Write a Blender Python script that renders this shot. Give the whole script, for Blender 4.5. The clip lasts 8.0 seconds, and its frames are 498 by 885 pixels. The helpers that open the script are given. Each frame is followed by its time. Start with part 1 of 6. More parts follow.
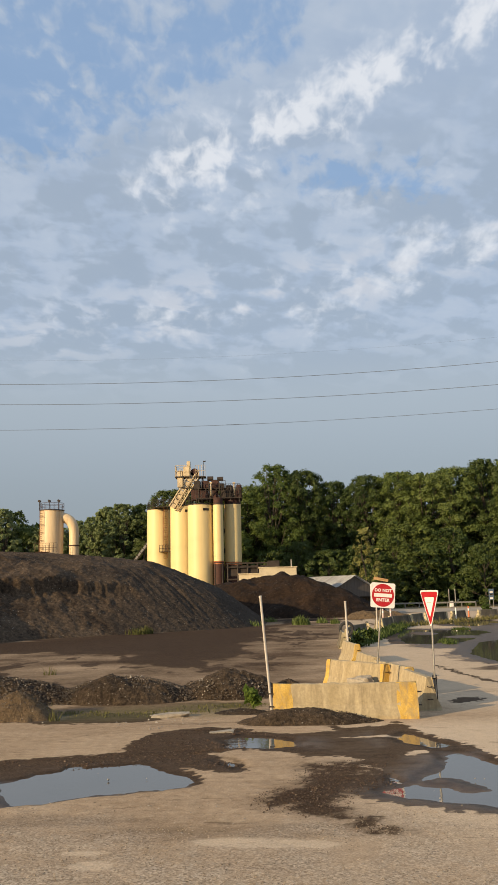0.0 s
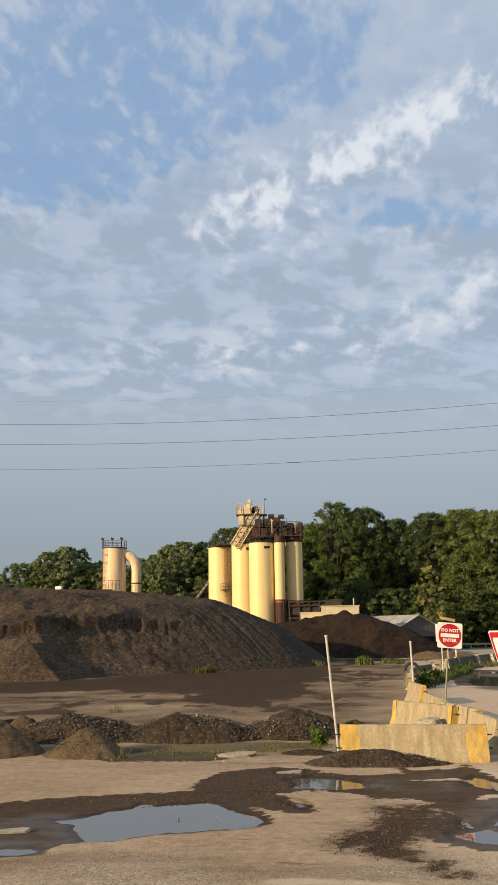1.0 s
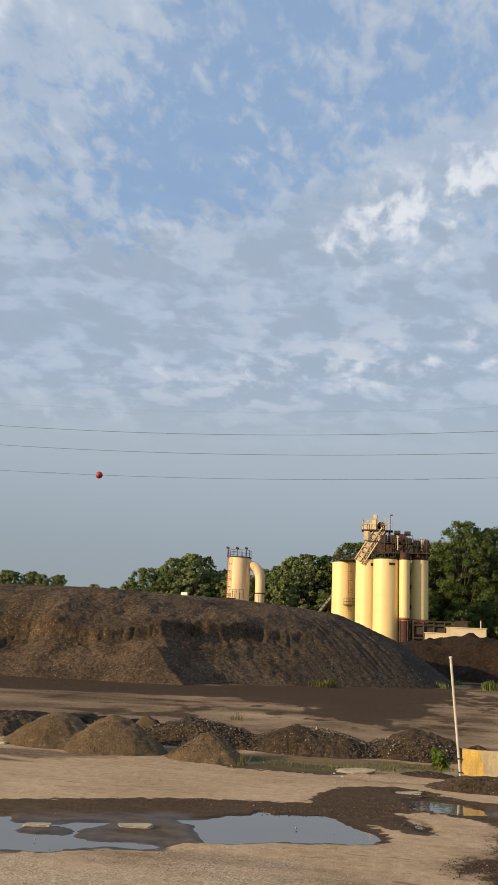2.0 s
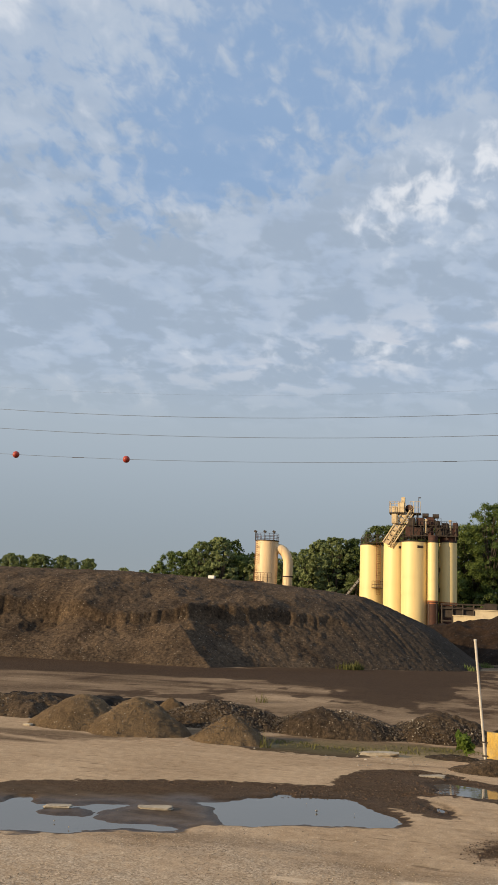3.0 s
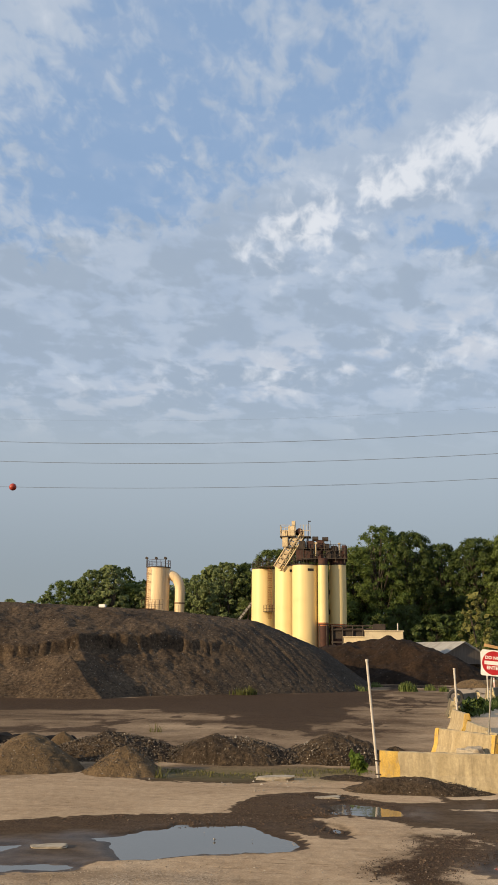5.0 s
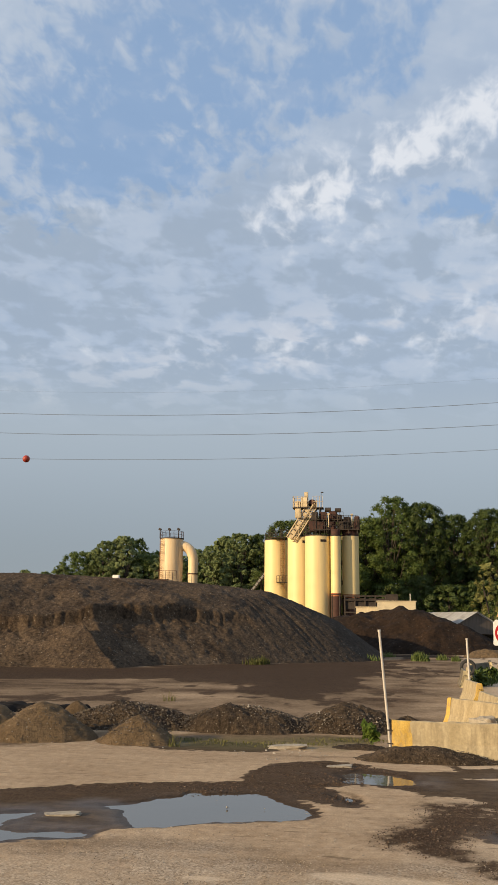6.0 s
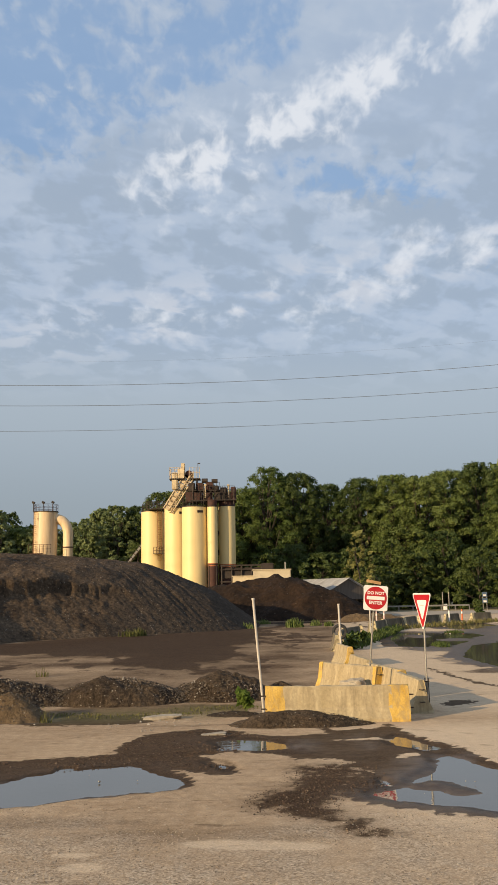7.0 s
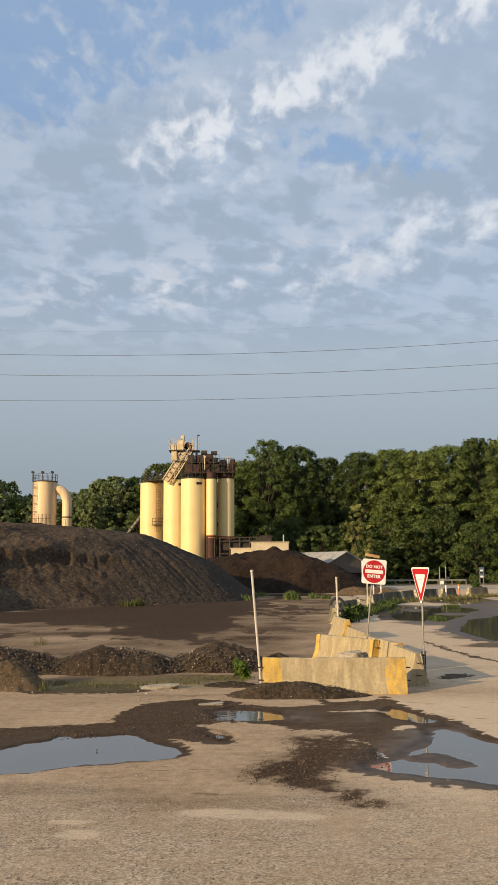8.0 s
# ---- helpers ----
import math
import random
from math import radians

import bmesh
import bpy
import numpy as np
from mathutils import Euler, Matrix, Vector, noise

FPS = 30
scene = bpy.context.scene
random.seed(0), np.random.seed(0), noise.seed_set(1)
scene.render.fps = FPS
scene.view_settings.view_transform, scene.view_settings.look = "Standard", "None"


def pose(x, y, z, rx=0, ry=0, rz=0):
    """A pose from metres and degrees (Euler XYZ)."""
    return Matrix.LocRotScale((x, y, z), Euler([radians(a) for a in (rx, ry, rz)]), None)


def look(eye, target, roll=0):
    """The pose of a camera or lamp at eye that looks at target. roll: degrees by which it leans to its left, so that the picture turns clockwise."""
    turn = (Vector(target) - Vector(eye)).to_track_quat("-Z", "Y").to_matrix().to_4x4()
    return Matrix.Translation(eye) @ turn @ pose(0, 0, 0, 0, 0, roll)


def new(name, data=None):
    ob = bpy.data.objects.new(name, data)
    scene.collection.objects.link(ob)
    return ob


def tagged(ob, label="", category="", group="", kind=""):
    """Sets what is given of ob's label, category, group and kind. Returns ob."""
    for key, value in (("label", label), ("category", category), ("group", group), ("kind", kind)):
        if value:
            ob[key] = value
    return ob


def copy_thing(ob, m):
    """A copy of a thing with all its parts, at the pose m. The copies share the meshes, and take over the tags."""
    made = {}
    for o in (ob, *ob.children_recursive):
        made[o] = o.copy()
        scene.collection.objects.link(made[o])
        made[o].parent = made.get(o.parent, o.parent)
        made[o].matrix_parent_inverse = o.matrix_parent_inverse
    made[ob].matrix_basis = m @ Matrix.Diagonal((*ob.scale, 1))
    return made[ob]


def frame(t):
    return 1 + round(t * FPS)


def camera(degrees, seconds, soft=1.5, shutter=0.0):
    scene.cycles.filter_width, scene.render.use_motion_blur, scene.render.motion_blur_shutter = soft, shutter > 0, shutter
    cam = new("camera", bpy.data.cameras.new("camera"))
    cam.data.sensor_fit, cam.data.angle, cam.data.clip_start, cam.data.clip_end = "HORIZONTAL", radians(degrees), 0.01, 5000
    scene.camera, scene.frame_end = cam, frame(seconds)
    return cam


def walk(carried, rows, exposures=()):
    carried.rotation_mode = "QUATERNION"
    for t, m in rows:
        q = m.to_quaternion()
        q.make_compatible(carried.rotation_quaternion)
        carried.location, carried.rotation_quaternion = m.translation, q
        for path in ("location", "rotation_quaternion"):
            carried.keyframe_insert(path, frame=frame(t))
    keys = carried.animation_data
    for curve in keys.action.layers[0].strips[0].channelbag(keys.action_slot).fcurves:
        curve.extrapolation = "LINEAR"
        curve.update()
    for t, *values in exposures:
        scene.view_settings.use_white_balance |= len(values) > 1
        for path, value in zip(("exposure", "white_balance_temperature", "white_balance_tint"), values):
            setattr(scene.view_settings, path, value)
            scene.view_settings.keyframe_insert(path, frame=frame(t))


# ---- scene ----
cam = camera(32.0, 8.0, soft=1.15)

PATH = [
    (0, (0.086, 0.324, 3.018), (0.059, 2.295, 3.354), -1.3),
    (0.5, (0.027, 0.208, 3.027), (-0.021, 2.172, 3.405), -0.8),
    (1, (-0.021, 0.043, 3.025), (-0.183, 1.991, 3.448), -0.9),
    (1.5, (-0.053, -0.083, 3.033), (-0.349, 1.844, 3.48), 0.2),
    (2, (-0.019, -0.15, 3.005), (-0.469, 1.747, 3.452), 2.7),
    (2.2, (0.009, -0.141, 2.998), (-0.509, 1.739, 3.442), 3.7),
    (3.3, (0.126, 0.106, 3.017), (-0.359, 2.005, 3.414), 1.8),
    (3.5, (0.11, 0.118, 3.021), (-0.316, 2.032, 3.419), 1.4),
    (4, (0.075, 0.048, 3.012), (-0.255, 1.967, 3.468), 1.0),
    (4.5, (0.059, -0.018, 3.004), (-0.219, 1.901, 3.498), 0.8),
    (4.7, (0.054, -0.022, 3.001), (-0.206, 1.9, 3.488), 0.6),
    (6, (0.058, 0.128, 3.013), (-0.237, 2.064, 3.42), 0.6),
    (6.5, (0.117, 0.194, 3.006), (-0.069, 2.15, 3.38), -0.3),
    (6.6, (0.126, 0.217, 3.008), (-0.019, 2.176, 3.381), -1.0),
    (7, (0.123, 0.306, 3.016), (0.108, 2.277, 3.357), -1.1),
    (7.5, (0.118, 0.365, 3.008), (0.172, 2.341, 3.308), -1.0),
    (8, (0.095, 0.41, 3.009), (0.08, 2.39, 3.288), -0.3),
]
walk(cam, [(t, look(eye, target, roll)) for t, eye, target, roll in PATH])

# ---- world, sun and sky ----
SUN_AZ, SUN_EL = radians(231), radians(15)
to_sun = Vector((math.sin(SUN_AZ) * math.cos(SUN_EL), math.cos(SUN_AZ) * math.cos(SUN_EL), math.sin(SUN_EL)))
sun = new("sun", bpy.data.lights.new("sun", "SUN"))
sun.data.energy, sun.data.angle, sun.data.color = 5.0, radians(0.6), (1.0, 0.75, 0.44)
sun.matrix_world = look(to_sun * 300, (0, 0, 0))
scene.view_settings.exposure = 0.3

world = bpy.data.worlds.new("sky")
scene.world = world
world.use_nodes = True
W = world.node_tree
W.nodes.clear()


def link(tree, a, b):
    tree.links.new(a, b)


def maths(tree, op, a, b=None, clamp=False):
    n = tree.nodes.new("ShaderNodeMath")
    n.operation, n.use_clamp = op, clamp
    for i, v in enumerate((a, b)):
        if v is None:
            continue
        if isinstance(v, (int, float)):
            n.inputs[i].default_value = v
        else:
            tree.links.new(v, n.inputs[i])
    return n.outputs[0]


def ramp(tree, fac, stops):
    n = tree.nodes.new("ShaderNodeValToRGB")
    e = n.color_ramp.elements
    while len(e) < len(stops):
        e.new(0.5)
    for el, (p, c) in zip(e, stops):
        el.position = p
        el.color = (*c, 1) if isinstance(c, tuple) else (c, c, c, 1)
    tree.links.new(fac, n.inputs[0])
    return n.outputs[0]


def mixed(tree, fac, a, b, blend="MIX"):
    n = tree.nodes.new("ShaderNodeMix")
    n.data_type, n.blend_type = "RGBA", blend
    for i, v in ((0, fac), (6, a), (7, b)):
        if isinstance(v, (int, float)):
            n.inputs[i].default_value = v
        elif isinstance(v, tuple):
            n.inputs[i].default_value = (*v, 1)
        else:
            tree.links.new(v, n.inputs[i])
    return n.outputs[2]


def noise_tex(tree, vec, scale, detail=4.0, rough=0.55, distort=0.0):
    n = tree.nodes.new("ShaderNodeTexNoise")
    n.inputs["Scale"].default_value, n.inputs["Detail"].default_value = scale, detail
    n.inputs["Roughness"].default_value, n.inputs["Distortion"].default_value = rough, distort
    if vec is not None:
        tree.links.new(vec, n.inputs["Vector"])
    return n.outputs["Fac"]


sky = W.nodes.new("ShaderNodeTexSky")
sky.sky_type, sky.sun_disc = "NISHITA", False
sky.sun_elevation, sky.sun_rotation = SUN_EL, SUN_AZ
sky.air_density, sky.dust_density, sky.ozone_density = 1.0, 1.0, 2.0
coord = W.nodes.new("ShaderNodeTexCoord")
sep = W.nodes.new("ShaderNodeSeparateXYZ")
link(W, coord.outputs["Generated"], sep.inputs[0])
up = maths(W, "ADD", maths(W, "MAXIMUM", sep.outputs[2], 0.0), 0.30)
u = maths(W, "DIVIDE", sep.outputs[0], up)
v = maths(W, "DIVIDE", sep.outputs[1], up)
# the cloud sheet: a bright bank, a lower broken bank, ripples, and clear gaps between puffs
sheet = W.nodes.new("ShaderNodeCombineXYZ")
link(W, u, sheet.inputs[0])
link(W, v, sheet.inputs[1])
sheet.inputs[2].default_value = 3.7
az = maths(W, "ARCTAN2", sep.outputs[0], sep.outputs[1])
el = maths(W, "ARCSINE", sep.outputs[2])


def drawn_out(turn, along, across):
    n = W.nodes.new("ShaderNodeMapping")
    n.vector_type = "TEXTURE"
    n.inputs["Rotation"].default_value = (0, 0, turn)
    n.inputs["Scale"].default_value = (along, across, 1)
    link(W, sheet.outputs[0], n.inputs["Vector"])
    return n.outputs[0]


def centred(fac, gain):
    return maths(W, "MULTIPLY", maths(W, "SUBTRACT", fac, 0.5), gain)


def total(*terms):
    out = terms[0]
    for term in terms[1:]:
        out = maths(W, "ADD", out, term)
    return out


big = noise_tex(W, drawn_out(0.3, 1.2, 1.3), 3.4, 3.0, 0.5, 0.4)
cells = noise_tex(W, drawn_out(0.0, 1.0, 1.55), 14.0, 3.0, 0.55, 0.35)
fine = noise_tex(W, drawn_out(0.0, 1.0, 1.5), 36.0, 3.0, 0.55, 0.3)
ripple = noise_tex(W, drawn_out(0.35, 1.7, 1.25), 22.0, 3.0, 0.5, 0.3)


def hump(d):
    return maths(W, "POWER", 2.718, maths(W, "MULTIPLY", maths(W, "MULTIPLY", d, d), -1.0))


def bank(slope, middle, width, wander=0.05):
    """A long cloud bank that climbs with the azimuth."""
    tier = total(el, maths(W, "MULTIPLY", az, -slope), centred(big, wander), centred(cells, 0.03), -middle)
    return hump(maths(W, "DIVIDE", tier, width))


def blob(a, e, ra, re, gain=1.0):
    da = maths(W, "DIVIDE", maths(W, "SUBTRACT", az, a), ra)
    de = maths(W, "DIVIDE", total(el, centred(cells, 0.05), -e), re)
    return maths(W, "MULTIPLY", maths(W, "MULTIPLY", hump(da), hump(de)), gain)


def rise(x, a, b):
    n = W.nodes.new("ShaderNodeMapRange")
    n.interpolation_type = "SMOOTHSTEP"
    n.inputs["From Min"].default_value, n.inputs["From Max"].default_value = a, b
    link(W, x, n.inputs["Value"])
    return n.outputs["Result"]


east = rise(az, -0.24, -0.02)
high_bank = maths(W, "MULTIPLY", bank(0.33, 0.507, 0.040, 0.03), east)
low_bank = maths(W, "MULTIPLY", bank(0.20, 0.333, 0.034, 0.08), maths(W, "ADD", maths(W, "MULTIPLY", rise(az, -0.45, -0.05), 0.6), 0.4))
puffs = total(centred(cells, 1.7), centred(fine, 1.1), centred(big, 0.45))
heaped = total(puffs, maths(W, "MULTIPLY", high_bank, 0.78), maths(W, "MULTIPLY", low_bank, 0.32), blob(-0.60, 0.65, 0.07, 0.05, 0.6), blob(0.22, 0.525, 0.06, 0.03, -0.35), blob(0.24, 0.385, 0.09, 0.03, 0.3), blob(-0.015, 0.524, 0.018, 0.013, -0.55), maths(W, "MULTIPLY", high_bank, centred(fine, 1.6)))
white = rise(heaped, 0.20, 1.10)
gap = total(maths(W, "MULTIPLY", maths(W, "MULTIPLY", rise(total(el, maths(W, "MULTIPLY", az, -0.33)), 0.535, 0.61), maths(W, "SUBTRACT", 1.0, rise(az, -0.02, 0.16))), rise(az, -0.52, -0.30)), blob(0.10, 0.462, 0.06, 0.02, 1.1), blob(0.19, 0.452, 0.06, 0.028, 0.9), blob(-0.30, 0.52, 0.16, 0.06, 0.35), blob(0.33, 0.35, 0.10, 0.05, 0.3), blob(-0.48, 0.54, 0.18, 0.13, 0.5))
clearing = rise(total(gap, maths(W, "MULTIPLY", puffs, -1.2), centred(fine, -2.4)), 0.26, 1.40)
low = rise(el, 0.20, 0.31)
clearing = maths(W, "MULTIPLY", clearing, rise(gap, 0.08, 0.40))
cover = maths(W, "SUBTRACT", 0.93, maths(W, "MULTIPLY", maths(W, "MULTIPLY", clearing, low), 0.20))
# body of the sheet: pale upper film, grey flecks below the banks
flecks = maths(W, "MULTIPLY", rise(total(ripple, centred(fine, 0.35), centred(big, 0.4)), 0.58, 0.40), rise(el, 0.60, 0.42))
film = mixed(W, rise(total(centred(ripple, 1.0), centred(cells, 0.7), centred(big, 0.9)), -0.42, 0.42), (0.414, 0.508, 0.655), (0.508, 0.596, 0.722))
film = mixed(W, maths(W, "MULTIPLY", flecks, 0.62), film, (0.370, 0.445, 0.540))
film = mixed(W, maths(W, "MULTIPLY", clearing, 0.72), film, (0.300, 0.462, 0.722))
film = mixed(W, maths(W, "MULTIPLY", rise(total(ripple, centred(cells, 0.4)), 0.50, 0.66), maths(W, "ADD", maths(W, "MULTIPLY", low_bank, 0.75), 0.12)), film, (0.66, 0.69, 0.755))
cloud_tint = mixed(W, maths(W, "MULTIPLY", white, 0.95), film, (0.86, 0.885, 0.93))
hazy = mixed(W, rise(el, 0.05, 0.24), (0.305, 0.350, 0.400), (0.440, 0.505, 0.570))
cloud_tint = mixed(W, low, hazy, cloud_tint)
clear = W.nodes.new("ShaderNodeBackground")
clear.inputs["Strength"].default_value = 0.15
link(W, sky.outputs[0], clear.inputs["Color"])
cloud = W.nodes.new("ShaderNodeBackground")
cloud.inputs["Strength"].default_value = 0.76
link(W, cloud_tint, cloud.inputs["Color"])
both = W.nodes.new("ShaderNodeMixShader")
link(W, cover, both.inputs[0])
link(W, clear.outputs[0], both.inputs[1])
link(W, cloud.outputs[0], both.inputs[2])
wout = W.nodes.new("ShaderNodeOutputWorld")
link(W, both.outputs[0], wout.inputs["Surface"])


# ---- materials ----
def blank(name):
    m = bpy.data.materials.new(name)
    m.use_nodes = True
    t = m.node_tree
    return m, t, t.nodes["Principled BSDF"]


def obj_vec(t):
    c = t.nodes.new("ShaderNodeTexCoord")
    return c.outputs["Object"]


def bump(t, bsdf, height, strength, dist):
    b = t.nodes.new("ShaderNodeBump")
    b.inputs["Strength"].default_value, b.inputs["Distance"].default_value = strength, dist
    link(t, height, b.inputs["Height"])
    link(t, b.outputs[0], bsdf.inputs["Normal"])


def surface(name, a, b, scale, rough=0.8, metal=0.0, grain=0.0, bumps=0.3, dist=0.02, dirt=None, dirt_scale=1.2, dirt_amount=0.5, stretch=(1, 1, 1), vary=0.0):
    """Two-tone noise, stains at a larger scale, and fine relief."""
    m, t, p = blank(name)
    vec = obj_vec(t)
    mp = t.nodes.new("ShaderNodeMapping")
    mp.inputs["Scale"].default_value = stretch
    link(t, vec, mp.inputs["Vector"])
    n1 = noise_tex(t, mp.outputs[0], scale, 6, 0.6)
    col = mixed(t, ramp(t, n1, [(0.35, 0.0), (0.65, 1.0)]), a, b)
    if grain:
        n3 = noise_tex(t, vec, scale * 9, 3, 0.7)
        g = ramp(t, n3, [(0.3, 1 - grain), (0.7, 1 + grain)])
        col = mixed(t, 1.0, col, g, "MULTIPLY")
    if dirt:
        n2 = noise_tex(t, mp.outputs[0], dirt_scale, 7, 0.65, 0.4)
        col = mixed(t, maths(t, "MULTIPLY", ramp(t, n2, [(0.48, 0.0), (0.68, 1.0)]), dirt_amount), col, dirt)
    if vary:
        info = t.nodes.new("ShaderNodeObjectInfo")
        k = maths(t, "ADD", maths(t, "MULTIPLY", info.outputs["Random"], 2 * vary), 1 - vary)
        comb = t.nodes.new("ShaderNodeCombineXYZ")
        for i in range(3):
            link(t, k, comb.inputs[i])
        col = mixed(t, 1.0, col, comb.outputs[0], "MULTIPLY")
    link(t, col, p.inputs["Base Color"])
    p.inputs["Roughness"].default_value, p.inputs["Metallic"].default_value = rough, metal
    if bumps:
        bump(t, p, n1, bumps, dist)
    return m


def soil(name, dark, light, speck=0.5, stone=18.0, grey=None, patch=1.0):
    """Loose earth with stones: broad tone, clods and pale specks."""
    m, t, p = blank(name)
    vec = obj_vec(t)
    broad = noise_tex(t, vec, 0.35, 5, 0.6, 0.5)
    mid = noise_tex(t, vec, 3.0, 6, 0.65)
    fine_n = noise_tex(t, vec, 22.0, 4, 0.7)
    tone = maths(t, "ADD", maths(t, "MULTIPLY", broad, 0.5), maths(t, "ADD", maths(t, "MULTIPLY", mid, 0.3), maths(t, "MULTIPLY", fine_n, 0.2)))
    col = mixed(t, ramp(t, tone, [(0.38, 0.0), (0.62, 1.0)]), dark, light)
    if grey:
        at = t.nodes.new("ShaderNodeAttribute")
        at.attribute_name = "grey"
        col = mixed(t, maths(t, "MULTIPLY", at.outputs["Fac"], 0.85), col, grey)
    coarse = noise_tex(t, vec, stone * 0.55, 5, 0.75)
    col = mixed(t, 1.0, col, ramp(t, coarse, [(0.30, 1 - 0.58 * patch), (0.50, 0.97), (0.72, 1 + 0.75 * patch)]), "MULTIPLY")
    vor = t.nodes.new("ShaderNodeTexVoronoi")
    vor.inputs["Scale"].default_value = stone
    link(t, vec, vor.inputs["Vector"])
    rnd = t.nodes.new("ShaderNodeSeparateXYZ")
    link(t, vor.outputs["Color"], rnd.inputs[0])
    chosen = maths(t, "MULTIPLY", maths(t, "GREATER_THAN", rnd.outputs[0], 0.965), maths(t, "LESS_THAN", vor.outputs["Distance"], 0.36))
    col = mixed(t, maths(t, "MULTIPLY", chosen, speck), col, (0.36, 0.32, 0.26))
    link(t, col, p.inputs["Base Color"])
    p.inputs["Roughness"].default_value = 0.95
    p.inputs["Specular IOR Level"].default_value = 0.2
    relief = maths(t, "ADD", maths(t, "MULTIPLY", mid, 0.6), maths(t, "ADD", maths(t, "MULTIPLY", fine_n, 0.3), maths(t, "MULTIPLY", coarse, 0.5)))
    bump(t, p, relief, 0.9, 0.22)
    return m


def ground_material():
    m, t, p = blank("yard_dirt")
    vec = obj_vec(t)

    def attr(name):
        a = t.nodes.new("ShaderNodeAttribute")
        a.attribute_name = name
        return a.outputs["Fac"]

    broad = noise_tex(t, vec, 0.22, 5, 0.6, 0.6)
    mp = t.nodes.new("ShaderNodeMapping")
    mp.inputs["Scale"].default_value = (0.35, 1.6, 1)
    mp.inputs["Rotation"].default_value = (0, 0, 0.25)
    link(t, vec, mp.inputs["Vector"])
    tracks = noise_tex(t, mp.outputs[0], 1.6, 6, 0.62, 0.4)
    mid = noise_tex(t, vec, 5.0, 6, 0.65)
    grit = noise_tex(t, vec, 34.0, 4, 0.75)
    tone = maths(t, "ADD", maths(t, "MULTIPLY", broad, 0.35), maths(t, "ADD", maths(t, "MULTIPLY", tracks, 0.22), maths(t, "MULTIPLY", mid, 0.43)))
    blots = noise_tex(t, mp.outputs[0], 4.2, 5, 0.6, 0.8)
    dry = mixed(t, ramp(t, tone, [(0.40, 0.0), (0.60, 1.0)]), (0.300, 0.210, 0.130), (0.475, 0.350, 0.228))
    earth = mixed(t, ramp(t, tone, [(0.36, 0.0), (0.64, 1.0)]), (0.030, 0.0185, 0.0110), (0.165, 0.108, 0.066))
    col = mixed(t, attr("earth"), dry, earth)
    col = mixed(t, maths(t, "MULTIPLY", attr("pale"), 0.95), col, mixed(t, mid, (0.53, 0.405, 0.275), (0.67, 0.53, 0.375)))
    col = mixed(t, maths(t, "MULTIPLY", ramp(t, blots, [(0.60, 0.0), (0.68, 1.0)]), 0.55), col, (0.115, 0.076, 0.046))
    # coarse bare aggregate in the old paving
    vor = t.nodes.new("ShaderNodeTexVoronoi")
    vor.inputs["Scale"].default_value = 40.0
    link(t, vec, vor.inputs["Vector"])
    rnd = t.nodes.new("ShaderNodeSeparateXYZ")
    link(t, vor.outputs["Color"], rnd.inputs[0])
    agg = mixed(t, rnd.outputs[0], (0.16, 0.122, 0.085), (0.64, 0.53, 0.40))
    col = mixed(t, maths(t, "MULTIPLY", attr("gravel"), ramp(t, noise_tex(t, vec, 1.3, 5, 0.65), [(0.32, 0.22), (0.66, 0.70)])), col, agg)
    col = mixed(t, 1.0, col, ramp(t, grit, [(0.28, 0.68), (0.72, 1.32)]), "MULTIPLY")
    chosen = maths(t, "MULTIPLY", maths(t, "GREATER_THAN", rnd.outputs[1], 0.985), maths(t, "LESS_THAN", vor.outputs["Distance"], 0.4))
    col = mixed(t, maths(t, "MULTIPLY", chosen, 0.55), col, (0.55, 0.50, 0.42))
    wet = maths(t, "ADD", attr("wet"), maths(t, "ADD", maths(t, "MULTIPLY", maths(t, "SUBTRACT", mid, 0.5), 0.75), maths(t, "MULTIPLY", maths(t, "SUBTRACT", grit, 0.5), 0.55)))
    wet = ramp(t, wet, [(0.38, 0.0), (0.62, 1.0)])
    churn = maths(t, "ADD", maths(t, "MULTIPLY", mid, 0.45), maths(t, "MULTIPLY", noise_tex(t, mp.outputs[0], 2.4, 5, 0.65, 0.5), 0.55))
    silt = mixed(t, ramp(t, churn, [(0.40, 0.0), (0.60, 1.0)]), (0.040, 0.0255, 0.0155), (0.092, 0.063, 0.040))
    crumbs = mixed(t, ramp(t, maths(t, "ADD", maths(t, "MULTIPLY", grit, 0.6), maths(t, "MULTIPLY", churn, 0.4)), [(0.40, 0.0), (0.62, 1.0)]), (0.014, 0.0075, 0.0038), (0.078, 0.045, 0.024))
    crumbs = mixed(t, maths(t, "MULTIPLY", maths(t, "POWER", rnd.outputs[2], 4.0), 0.45), crumbs, (0.17, 0.12, 0.075))
    mud = mixed(t, attr("crumb"), silt, crumbs)
    col = mixed(t, maths(t, "MULTIPLY", wet, 0.94), col, mud)
    col = mixed(t, maths(t, "MULTIPLY", attr("green"), 0.6), col, mixed(t, mid, (0.06, 0.075, 0.02), (0.16, 0.14, 0.06)))
    col = mixed(t, maths(t, "MULTIPLY", attr("rim"), 0.62), col, (0.022, 0.014, 0.0085))
    link(t, col, p.inputs["Base Color"])
    slick = maths(t, "MULTIPLY", maths(t, "MULTIPLY", attr("slick"), wet), maths(t, "SUBTRACT", 1.0, maths(t, "MULTIPLY", attr("crumb"), 0.8)))
    link(t, maths(t, "SUBTRACT", ramp(t, wet, [(0.0, 0.95), (1.0, 0.82)]), maths(t, "MULTIPLY", slick, 0.36)), p.inputs["Roughness"])
